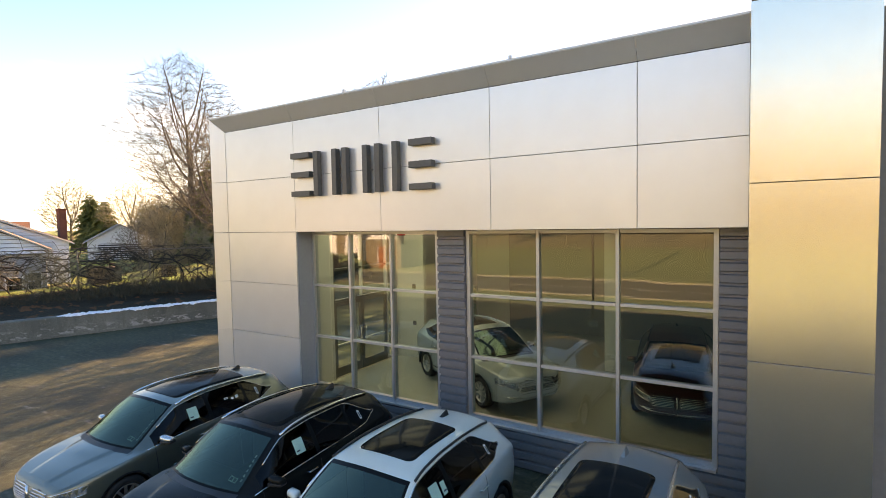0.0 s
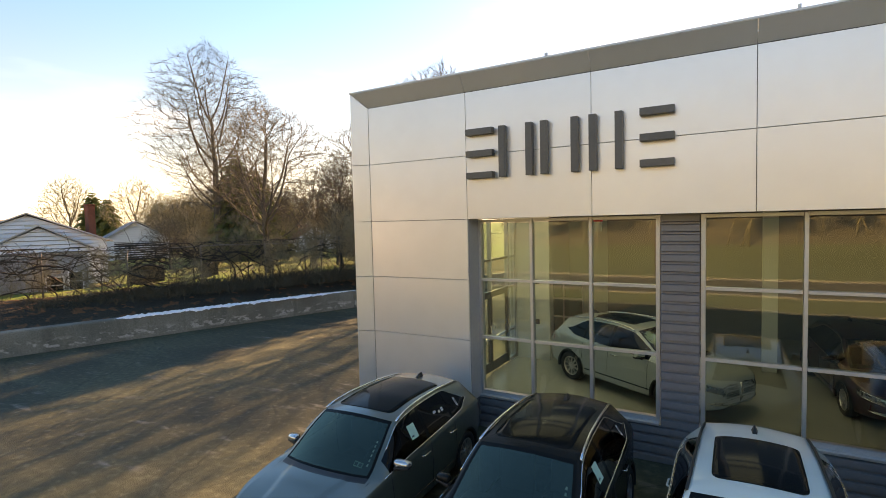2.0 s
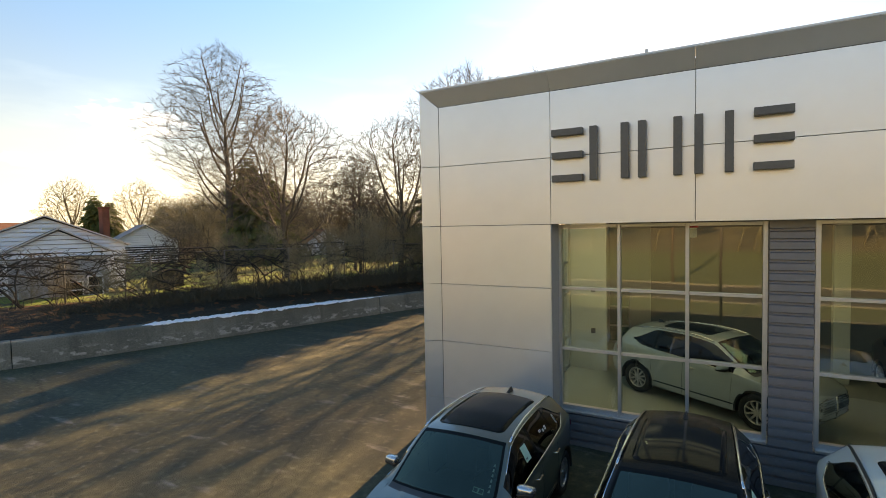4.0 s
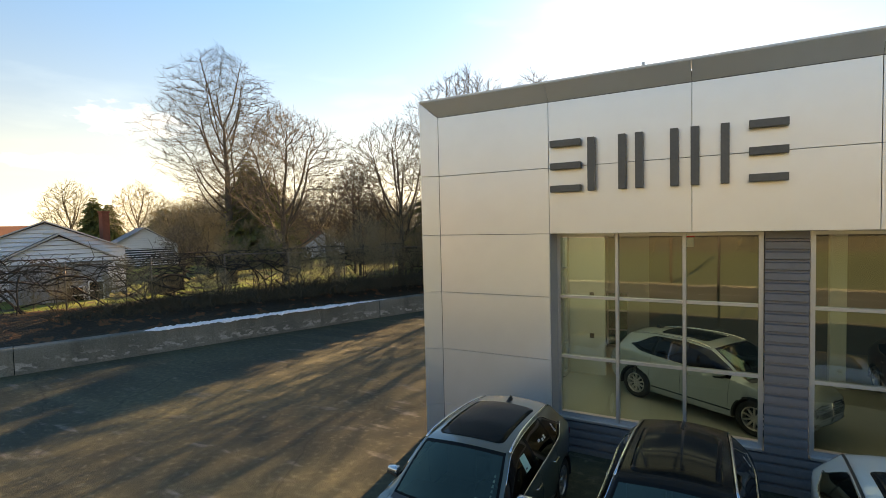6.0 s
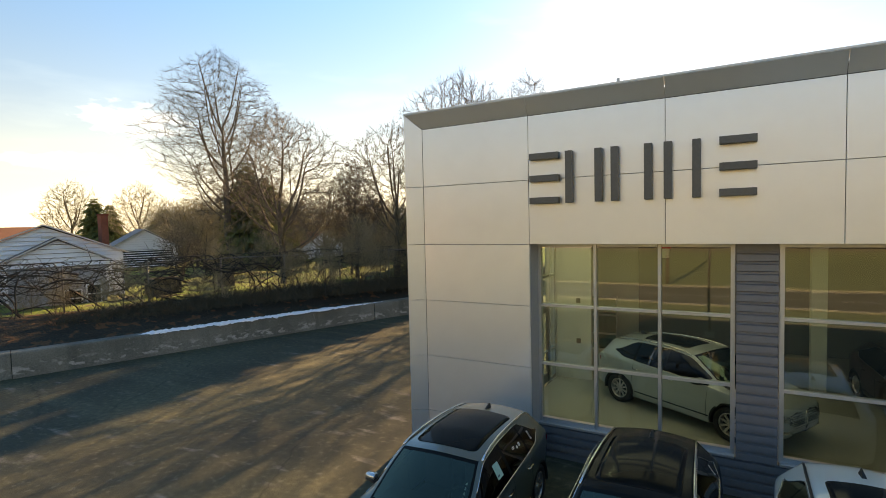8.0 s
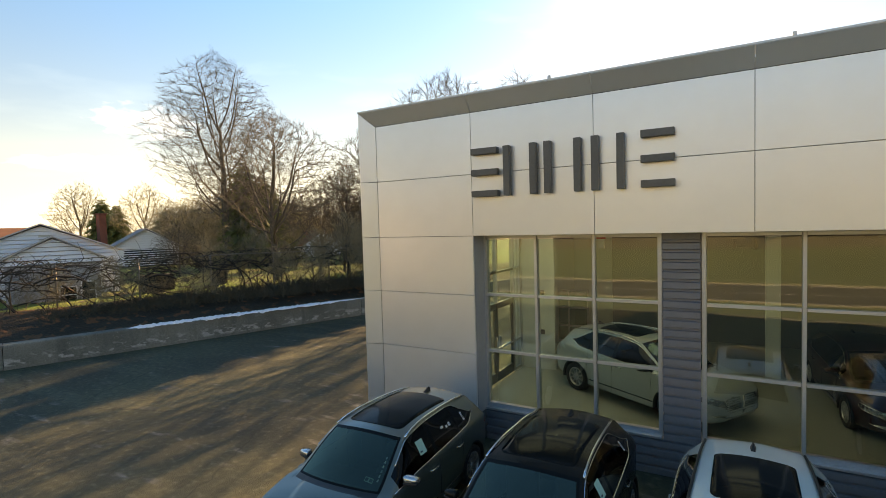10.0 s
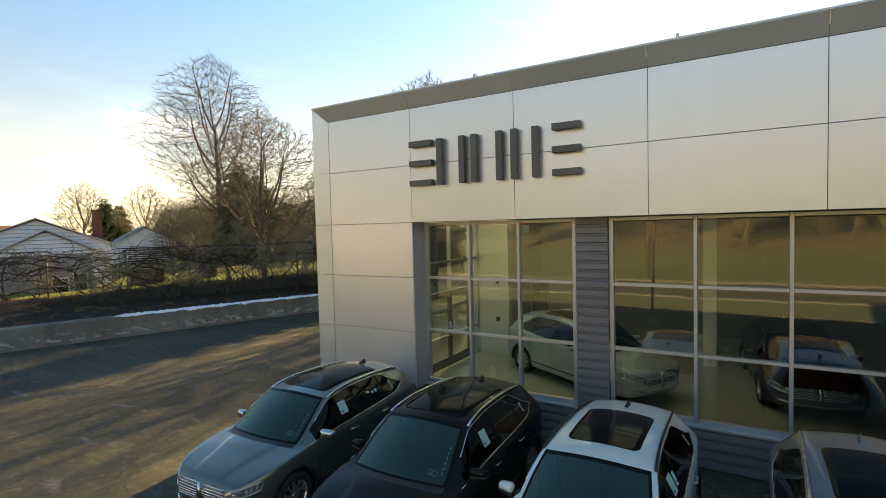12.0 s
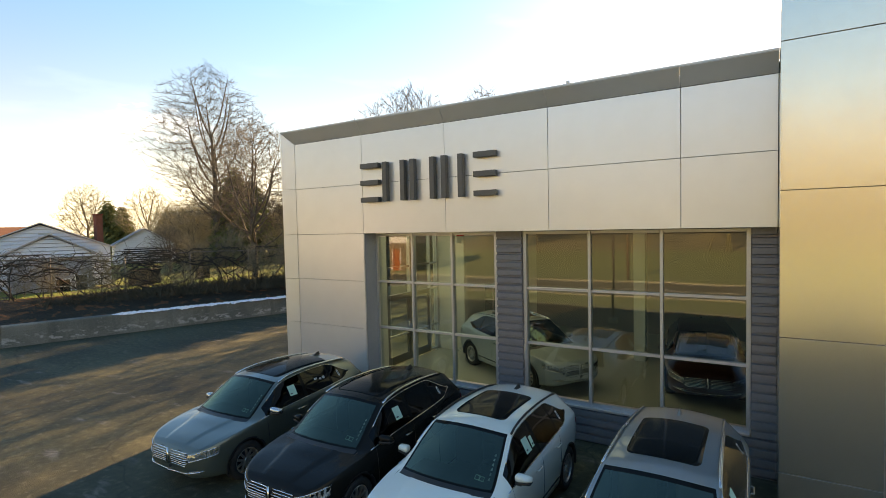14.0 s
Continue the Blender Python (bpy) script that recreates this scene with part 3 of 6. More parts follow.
def slab(name, a, b, c, d, thick, material, parent, gap=0.0045):
    """A thin panel from four corners, shrunk by the joint and with folded-back edges."""
    a, b, c, d = (Vector(p) for p in (a, b, c, d))
    u, v = (b - a).normalized(), (d - a).normalized()
    n = u.cross(v).normalized()
    a, b, c, d = a + (u + v) * gap, b + (v - u) * gap, c - (u + v) * gap, d + (u - v) * gap
    e = 0.003
    bev = [a + (u + v) * e, b + (v - u) * e, c - (u + v) * e, d + (u - v) * e]
    verts = [p + n * 0 for p in bev] + [p - n * e for p in (a, b, c, d)] + [p - n * thick for p in (a, b, c, d)]
    faces = [(0, 1, 2, 3)]
    for q in range(4):
        w = (q + 1) % 4
        faces += [(q, q + 4, w + 4, w), (q + 4, q + 8, w + 8, w + 4)]
    return mesh(name, verts, faces, material, parent)


def build_facade():
    wall = box("wall_north", OX + 0.05, FX1 + 0.02, 8.26, 8.50, 4.335, 6.98, M_JOINT)
    tagged(wall, "showroom front wall clad in silver-white metal panels", "wall", kind="structure")
    pier = box("wall_pier", OX + 0.05, -8.31, 8.26, 8.72, 0.0, 4.335, M_JOINT)
    tagged(pier, "corner pier clad in silver-white metal panels", "wall", kind="structure")
    for c in range(5):
        for r in range(6):
            if r < 4 and c > 0:
                continue
            x0, x1, z0, z1 = COLS[c], COLS[c + 1], ROWS_Z[r], ROWS_Z[r + 1]
            slab("panel", (x0, FY, z0), (x1, FY, z0), (x1, FY, z1), (x0, FY, z1), 0.035, M_PANEL, pier if r < 4 else wall)
    for r in range(6):
        z0, z1 = ROWS_Z[r], ROWS_Z[r + 1]
        t0, t1 = z0, z1
        if r == 5:
            t1 = OZ
        slab("splay_panel", (OX, OY, t0), (FX0, FY, z0), (FX0, FY, z1), (OX, OY, t1), 0.03, M_PANEL, pier if r < 4 else wall, 0.004)
    for c in range(5):
        x0, x1 = COLS[c], COLS[c + 1]
        slab("splay_panel", (x0, FY, ROWS_Z[6]), (x1, FY, ROWS_Z[6]), (x1, OY, OZ), (x0 if c else OX, OY, OZ), 0.03, M_PANEL, wall, 0.004)
    cap = box("parapet_cap", OX - 0.01, FX1, OY - 0.005, 8.6, OZ + 0.002, OZ + 0.035, M_ALU)
    tagged(cap, "thin metal capping along the roof edge", "capping", kind="structure")
    for x in (-6.6, -2.95):
        clip = box("capping_clip", x, x + 0.05, OY - 0.01, OY + 0.06, OZ + 0.035, OZ + 0.09, M_ALU)
        tagged(clip, "small metal clip on the roof-edge capping", "clip")
    side = box("wall_west", OX, -10.72, 8.32, 8.72, 0.0, OZ, M_PANEL)
    box("return_panel", OX, OX + 0.012, OY + 0.014, 8.318, 0.0, OZ - 0.004, M_PANEL, side)
    tagged(side, "outer side of the corner pier in pale metal", "wall", kind="structure")
    box("jamb_lining", -8.31, -8.285, 8.262, 8.70, 0.62, 4.315, M_JAMB, pier)
    soffit = box("soffit", -8.285, FX1, 8.262, 8.70, 4.317, 4.334, M_JAMB)
    tagged(soffit, "grey soffit above the display windows", "soffit", kind="structure")


build_facade()


def ribs(name, x0, x1, z0, z1, y, parent=None, label=""):
    """Ribbed steel cladding with horizontal ribs; y is the outer face."""
    bm = bmesh.new()
    pitch = 0.17
    prof, z = [], z0
    while z < z1 - 1e-4:
        for dz, dy in ((0.0, 0.0), (0.105, 0.0), (0.122, 0.05), (0.153, 0.05)):
            if z + dz < z1:
                prof.append((y + dy, z + dz))
        z += pitch
    prof.append((y, z1))
    back = y + 0.09
    outline = prof + [(back, z1), (back, z0)]
    prism(bm, outline, "x", x0, x1)
    return part(name, bm, M_RIB, parent, label)


WIN_Y = 8.70
HEAD, T1, T2, SILL = 4.30, 3.06, 1.86, 0.665
W1 = [-8.27, -7.15, -6.0, -4.84]
W2 = [-4.14, -2.735, -1.365, 0.06]


def window_wall(name, xs, label):
    win = empty(name, ((xs[0] + xs[-1]) / 2, WIN_Y, SILL))
    tagged(win, label, "window", kind="structure")
    inv = Matrix.Translation(-Vector(win.location))

    def put(ob):
        ob.matrix_local = inv
        return ob
    w = 0.028
    for k, x in enumerate(xs):
        h = w if 0 < k < len(xs) - 1 else 0.035
        xa, xb = x - h, x + h
        put(box("mullion", xa, xb, WIN_Y - 0.01, WIN_Y + 0.14, SILL, HEAD, M_ALU, win, bevel=0.003))
    for z, h in ((HEAD - 0.03, 0.03), (T1, 0.026), (T2, 0.026), (SILL + 0.04, 0.04)):
        for k in range(len(xs) - 1):
            put(box("transom", xs[k] + 0.036, xs[k + 1] - 0.036, WIN_Y + 0.0, WIN_Y + 0.13, z - h, z + h, M_ALU, win, bevel=0.003))
    zs = [SILL + 0.08, T2, T1, HEAD - 0.06]
    for k in range(len(xs) - 1):
        for r in range(3):
            a, b, z0, z1 = xs[k] + 0.02, xs[k + 1] - 0.02, zs[r] + 0.02, zs[r + 1] - 0.02
            yy = WIN_Y + 0.05
            tilt = random.uniform(-0.0015, 0.0015)
            p = mesh("pane", [(a, yy, z0), (b, yy + tilt, z0), (b, yy + tilt, z1), (a, yy - tilt, z1)], [(0, 1, 2, 3)], M_GLASS, win)
            p.visible_shadow = False
            put(p)
    put(box("window_sill", xs[0] - 0.02, xs[-1] + 0.02, WIN_Y - 0.10, WIN_Y + 0.12, SILL - 0.045, SILL - 0.002, M_ALU, win, bevel=0.004))
    return win


window_wall("window_1", W1, "tall display window of nine green-tinted panes in aluminium framing")
window_wall("window_2", W2, "wide display window of nine green-tinted panes in aluminium framing")
for a, b, z0, z1, lab in ((-8.283, 0.47, -0.2, 0.615, "grey ribbed steel cladding below the display windows"),):
    tagged(ribs("wall_base_cladding", a, b, z0, z1, 8.60), lab, "cladding", kind="structure")
tagged(ribs("wall_pillar_cladding", -4.79, -4.19, 0.622, 4.312, 8.62), "grey ribbed steel pillar between the display windows", "cladding", kind="structure")
tagged(ribs("wall_pillar_cladding", 0.105, 0.468, 0.622, 4.312, 8.62), "grey ribbed steel pillar beside the tower", "cladding", kind="structure")

# tower of large satin panels
TX0, TX1, TY = 0.475, 1.74, 7.62
tower = box("wall_tower", TX0 + 0.03, TX1 - 0.03, TY + 0.03, 10.5, -0.2, 9.3, M_JOINT)
tagged(tower, "tall narrow tower clad in satin metal panels", "tower", kind="structure")
TZ = [-0.05, 0.51, 2.63, 4.88, 7.11, 9.34]
for r in range(5):
    slab("panel", (TX0, TY, TZ[r]), (TX1, TY, TZ[r]), (TX1, TY, TZ[r + 1]), (TX0, TY, TZ[r + 1]), 0.028, M_TOWER, tower, 0.005)
    slab("side_panel", (TX0, 10.5, TZ[r]), (TX0, TY, TZ[r]), (TX0, TY, TZ[r + 1]), (TX0, 10.5, TZ[r + 1]), 0.028, M_TOWER, tower, 0.005)
rest = box("wall_entrance", TX1 + 0.01, 14.0, 8.4, 8.7, -0.2, 7.0, M_WALL_GREY)
tagged(rest, "dark recessed front wall beside the tower", "wall", kind="structure")

# shell of the showroom
SX0, SX1, SY0, SY1, FLOOR, CEIL = -9.37, 14.0, 8.80, 24.0, 0.15, 4.65
tagged(box("floor", SX0, SX1, 8.72, SY1, 0.02, FLOOR, M_FLOOR_IN), "pale polished showroom floor", "floor", kind="structure")
tagged(box("ceiling", SX0, SX1, 8.84, SY1, CEIL, CEIL + 0.1, M_CEIL), "pale showroom ceiling", "ceiling", kind="structure")
tagged(box("roof", SX0 - 0.3, SX1, 8.52, SY1 + 0.3, 6.55, 6.7, M_ROOFTOP), "flat grey roof membrane", "roof", kind="structure")
tagged(box("wall_south", SX0 - 0.3, SX1, SY1, SY1 + 0.3, 0.0, 6.9, M_PANEL), "rear wall of the showroom", "wall", kind="structure")
tagged(box("wall_east", SX1, SX1 + 0.3, 8.4, SY1 + 0.3, 0.0, 6.9, M_PANEL), "far side wall of the showroom", "wall", kind="structure")
tagged(box("wall_lintel", SX0, SX1, 8.72, 8.80, 4.318, 6.55, M_WALL_IN), "inner lining above the windows", "wall", kind="structure")
tagged(box("wall_lining", SX0, -8.32, 8.73, 8.80, FLOOR, 4.318, M_WALL_IN), "inner lining of the corner pier", "wall", kind="structure")
# west side: recessed glazed double entrance
WX = -9.46
DY0, DY1 = 10.5, 13.44
tagged(box("wall_west_upper", -9.60, -9.38, 8.73, SY1, CEIL, 6.55, M_PANEL), "upper side wall of the showroom", "wall", kind="structure")
tagged(box("wall_west_rear", -9.60, -9.38, 13.44, SY1, 0.0, CEIL, M_PANEL), "rear part of the side wall", "wall", kind="structure")
tagged(box("wall_west_inner", -9.60, -9.38, 8.81, DY0, FLOOR, CEIL, M_WALL_IN), "white inner wall beside the glazed entrance", "wall", kind="structure")
tagged(box("wall_over_door", -9.53, -9.39, DY0, DY1, 4.31, CEIL, M_WALL_IN), "white wall strip above the glazed entrance", "wall", kind="structure")


def entrance():
    door = empty("door_1", (WX, DY0, FLOOR))
    tagged(door, "bronze-framed glazed double door with sidelight and tall transom glazing", "door", kind="structure")
    inv = Matrix.Translation(-Vector(door.location))

    def put(ob):
        ob.matrix_local = inv
        return ob
    # fixed frame: jambs, mullions, transom rails
    for y, mt in ((DY0 + 0.03, M_DOORFRAME), (12.93, M_ALU), (DY1 - 0.03, M_ALU)):
        put(box("frame_post", WX - 0.06, WX + 0.06, y - 0.03, y + 0.03, FLOOR, 4.3, mt, door, bevel=0.004))
    put(box("frame_post", WX - 0.06, WX + 0.06, 11.72, 11.76, 2.36, 4.3, M_ALU, door, bevel=0.004))
    for y0, y1, zs in ((DY0 + 0.061, 12.899, (2.32, 3.2, 4.27)), (12.961, DY1 - 0.061, (FLOOR + 0.05, 1.05, 2.32, 3.2, 4.27))):
        for z in zs:
            put(box("rail", WX - 0.05, WX + 0.05, y0, y1, z - 0.03, z + 0.03, M_ALU if y0 > 12 else M_DOORFRAME, door, bevel=0.003))
    for y0, y1, z0, z1 in ((DY0 + 0.06, 11.72, 2.36, 4.24), (11.76, 12.9, 2.36, 4.24), (12.96, DY1 - 0.06, FLOOR + 0.08, 4.24)):
        p = put(mesh("pane", [(WX, y0, z0), (WX, y1, z0), (WX, y1, z1), (WX, y0, z1)], [(0, 1, 2, 3)], M_DOORGLASS, door))
        p.visible_shadow = False
    # two leaves with stiles, rails, glass and pull handles
    for y0, y1, hy in ((DY0 + 0.07, 11.715, 11.62), (11.735, 12.89, 11.83)):
        leaf = put(box("door_leaf", WX - 0.03, WX + 0.03, y0, y0 + 0.09, FLOOR + 0.01, 2.28, M_DOORFRAME, door, "bronze glazed door leaf", bevel=0.003))
        for nm, a, b, z0, z1 in (("stile", y1 - 0.09, y1, FLOOR + 0.01, 2.28), ("top_rail", y0 + 0.091, y1 - 0.091, 2.18, 2.28), ("bottom_rail", y0 + 0.091, y1 - 0.091, FLOOR + 0.01, FLOOR + 0.27), ("push_bar", y0 + 0.091, y1 - 0.091, 1.02, 1.07)):
            box(nm, WX - 0.03, WX + 0.03, a, b, z0, z1, M_DOORFRAME if nm != "push_bar" else M_ALU, leaf, bevel=0.003)
        p = mesh("pane", [(WX, y0 + 0.08, FLOOR + 0.26), (WX, y1 - 0.08, FLOOR + 0.26), (WX, y1 - 0.08, 2.19), (WX, y0 + 0.08, 2.19)], [(0, 1, 2, 3)], M_DOORGLASS, leaf)
        p.visible_shadow = False
        tube("door_handle", [(WX + 0.03, hy, 1.0), (WX + 0.09, hy, 1.03), (WX + 0.09, hy, 1.40), (WX + 0.03, hy, 1.43)], 0.016, M_CHROME, leaf)


entrance()
tagged(box("wall_partition", -9.37, -8.36, 13.45, 13.6, FLOOR, CEIL, M_WALL_IN), "white partition wall inside the showroom", "wall", kind="structure")
tagged(box("wall_office", -9.37, -7.905, 19.0, 19.15, FLOOR, CEIL, M_WALL_IN), "white wall behind the glazed screen", "wall", kind="structure")
tagged(box("wall_back", -7.9, 13.9, 19.0, 19.15, FLOOR, CEIL, M_WALL_GREY), "grey back wall of the showroom", "wall", kind="structure")
for x, y in ((-2.9, 14.9), (4.0, 14.9)):
    c = box("column", x - 0.17, x + 0.17, y - 0.17, y + 0.17, FLOOR, CEIL, M_WALL_IN, bevel=0.01)
    tagged(c, "square white column inside the showroom", "column", kind="structure")
for pz in (1.20, 2.38):
    plate = box("wall_switch", -8.78, -8.66, 13.425, 13.448, pz, pz + 0.14, M_DARK, bevel=0.004)
    tagged(plate, "small dark control plate on the white partition", "switch")
# glazed office screen behind the partition
screen = empty("office_screen", (-9.0, 17.0, FLOOR))
tagged(screen, "low glazed office screen with aluminium frame and rails", "screen")
for sx in (-0.68, 0.0, 0.68):
    box("post", sx - 0.025, sx + 0.025, -0.03, 0.03, 0.0, 1.95, M_ALU, screen)
for sz in (0.06, 0.62, 1.28, 1.92):
    for sx in (-0.655, 0.025):
        box("rail", sx, sx + 0.63, -0.028, 0.028, sz - 0.03, sz + 0.03, M_ALU, screen)
for sx in (-0.655, 0.025):
    box("pane", sx, sx + 0.63, -0.006, 0.006, 0.09, 1.89, M_GLASS, screen).visible_shadow = False
exit_sign = empty("exit_sign", (-5.93, 9.0, 4.16))
tagged(exit_sign, "small white exit sign box with a red edge above the window", "sign")
box("housing", -0.065, 0.065, -0.03, 0.03, -0.13, 0.04, M_WALL_IN, exit_sign, bevel=0.006)
box("red_edge", -0.09, 0.09, -0.032, 0.032, 0.042, 0.09, M_RED, exit_sign, "dark red edge", bevel=0.004)
box("bracket", -0.02, 0.02, -0.015, 0.015, 0.09, 0.45, M_ALU, exit_sign)


def ceiling_light(x, y):
    li = empty("ceiling_light", (x, y, CEIL))
    tagged(li, "flat recessed ceiling light panel", "ceiling light", group="showroom ceiling lights")
    for nm, b_ in (("frame", (-0.77, 0.77, -0.57, -0.55)), ("frame", (-0.77, 0.77, 0.55, 0.57)), ("frame", (-0.77, -0.75, -0.55, 0.55)), ("frame", (0.75, 0.77, -0.55, 0.55))):
        box(nm, b_[0], b_[1], b_[2], b_[3], -0.03, 0.0, M_ALU, li)
    box("diffuser", -0.75, 0.75, -0.55, 0.55, -0.018, -0.004, M_LAMP, li)


# grid of panels added above the window heads to brighten the left interior
ceiling_light(-8.6, 16.0)
for lx in (-8.5, -7.1, -5.5, -3.9):
    for ly in (9.9, 11.3, 12.7):
        ceiling_light(lx, ly)

# plain raised shapes of the wall sign
sign = empty("wall_sign", (-6.4, FY, 5.56))
tagged(sign, "row of dark bronze raised sign shapes on the panels", "sign")
SZ0, SZ1 = 5.09, 6.04


def sign_bar(x0, x1, z0, z1):
    ob = box("sign_bar", x0 + 6.4, x1 + 6.4, -0.16, -0.03, z0 - 5.56, z1 - 5.56, M_SIGN, sign, bevel=0.006)
    return ob


def sign_stack(x0, x1):
    for k in range(3):
        zc = SZ0 + 0.06 + k * (SZ1 - SZ0 - 0.12) / 2
        sign_bar(x0, x1, zc - 0.06, zc + 0.06)


sign_stack(-8.22, -7.66)
for x in (-7.53, -7.00, -6.72, -6.17, -5.86, -5.43):
    sign_bar(x, x + 0.125, SZ0, SZ1)
sign_stack(-5.04, -4.52)


# ---------------------------------------------------------------- west edge: wall, snow, fence
def build_barrier():
    wall = empty("retaining_wall", (barrier_x(10), 10, 0))
    tagged(wall, "low weathered concrete block wall with old snow along its top", "retaining wall", kind="structure")
    ang = math.atan2(1.0, 0.375)
    length = 14.0
    along = Vector((math.cos(ang), math.sin(ang), 0))
    start = Vector((barrier_x(6.2), 6.2, 0))
    rng = random.Random(5)
    for k in range(-2, 3):
        c = start + along * (k * length + length / 2)
        bm = bmesh.new()
        prism(bm, [(-0.31, -0.75), (0.31, -0.75), (0.27, 0.80), (0.24, 0.85), (-0.24, 0.85), (-0.27, 0.80)], "x", -length / 2 + 0.012, length / 2 - 0.012)
        ob = part("block", bm, M_CONCRETE, wall)
        at = c + Vector((-0.28, 0, rng.uniform(-0.015, 0.015))) - wall.location
        ob.matrix_local = Matrix.Translation(at) @ pose(0, 0, 0, 0, 0, math.degrees(ang) + rng.uniform(-0.4, 0.4))
    verts, faces = [], []
    n = 520
    for k in range(n):
        y = 9.6 + k * 10.2 / (n - 1)
        fade = min(1, k / 20, (n - 1 - k) / 140)
        wv = max(0.03, 0.19 + 0.10 * noise.noise(Vector((y * 1.3, 0, 0))) + 0.12 * noise.noise(Vector((y * 7.0, 2, 0)))) * fade
        h = max(0.012, 0.055 + 0.035 * noise.noise(Vector((y * 2.1, 4, 0))) + 0.04 * noise.noise(Vector((y * 9.0, 7, 0)))) * fade
        drip = (0.10 * max(0, noise.noise(Vector((y * 1.9, 9, 0))) + 0.15) + 0.05 * max(0, noise.noise(Vector((y * 9.0, 5, 0))))) * fade
        cx = barrier_x(y) - 0.16
        for dx, z in ((-wv, 0.842), (-wv * 0.7, 0.852 + h), (wv * 0.55, 0.852 + h), (wv, 0.86 + h * 0.3), (wv + 0.02, 0.852 - drip)):
            verts.append((cx + dx, y - dx * 0.35, z))
    for k in range(n - 1):
        for q in range(4):
            faces.append((k * 5 + q, k * 5 + q + 1, k * 5 + q + 6, k * 5 + q + 5))
    snow = mesh("snow_strip", verts, faces, M_SNOW, None, True)
    tagged(snow, "ragged strip of old snow along the wall top", "snow", kind="stuff")


build_barrier()


def fence_point(s):
    """A point on the fence line at s metres from its first post."""
    return Vector((-31.0 + 0.43 * s, 3.6 + 0.903 * s, 0))


def build_fence():
    f = empty("chain_fence", tuple(fence_point(10)))
    tagged(f, "old chain-link fence with rusty posts grown over by vines", "fence")
    inv = Matrix.Translation(-Vector(f.location))
    n = 11
    for k in range(n):
        p = fence_point(k * 3.0)
        ob = tube("post", [(p.x, p.y, 1.1), (p.x + 0.02, p.y, 3.42)], 0.035, M_GALV, f, 7)
        ob.matrix_local = inv
    for z in (3.36,):
        a, b = fence_point(-1), fence_point(31)
        pts = [(a.x + (b.x - a.x) * t / 30, a.y + (b.y - a.y) * t / 30, z + 0.03 * math.sin(t * 1.1)) for t in range(31)]
        tube("top_rail", pts, 0.028, M_GALV, f, 6).matrix_local = inv
    paths = []
    for k in range(-4, 128):
        for sgn in (1, -1):
            a = fence_point(k * 0.25)
            b = fence_point(k * 0.25 + sgn * 1.9)
            paths.append([(Vector((a.x, a.y, 1.45)), 0.003), (Vector((b.x, b.y, 3.35)), 0.003)])
    v, fc = tubes(paths, 3)
    tagged(mesh("wire_mesh", v, fc, M_GALV, f), kind="stuff").matrix_local = inv


build_fence()


# ---------------------------------------------------------------- cars
def curve(*keys):
    """A smooth function through (u, value) keys."""
    us, vs = np.array([k[0] for k in keys], float), np.array([k[1] for k in keys], float)
    slope = np.diff(vs) / np.diff(us)
    tang = np.zeros(len(us))
    for k in range(1, len(us) - 1):
        a, b = slope[k - 1], slope[k]
        tang[k] = 0 if a * b <= 0 else 2 * a * b / (a + b)
    tang[0], tang[-1] = slope[0], slope[-1]

    def value(u):
        u = min(max(u, us[0]), us[-1])
        k = min(int(np.searchsorted(us, u, "right")) - 1, len(us) - 2)
        k = max(k, 0)
        h = us[k + 1] - us[k]
        t = (u - us[k]) / h
        return float((2 * t**3 - 3 * t**2 + 1) * vs[k] + (t**3 - 2 * t**2 + t) * h * tang[k] + (-2 * t**3 + 3 * t**2) * vs[k + 1] + (t**3 - t**2) * h * tang[k + 1])
    return value


TOP_V = (0.0, .05, .10, .15, .20, .26, .30, .35, .40, .45, .50, .56, .62, .70, .80, .90, 1.0)


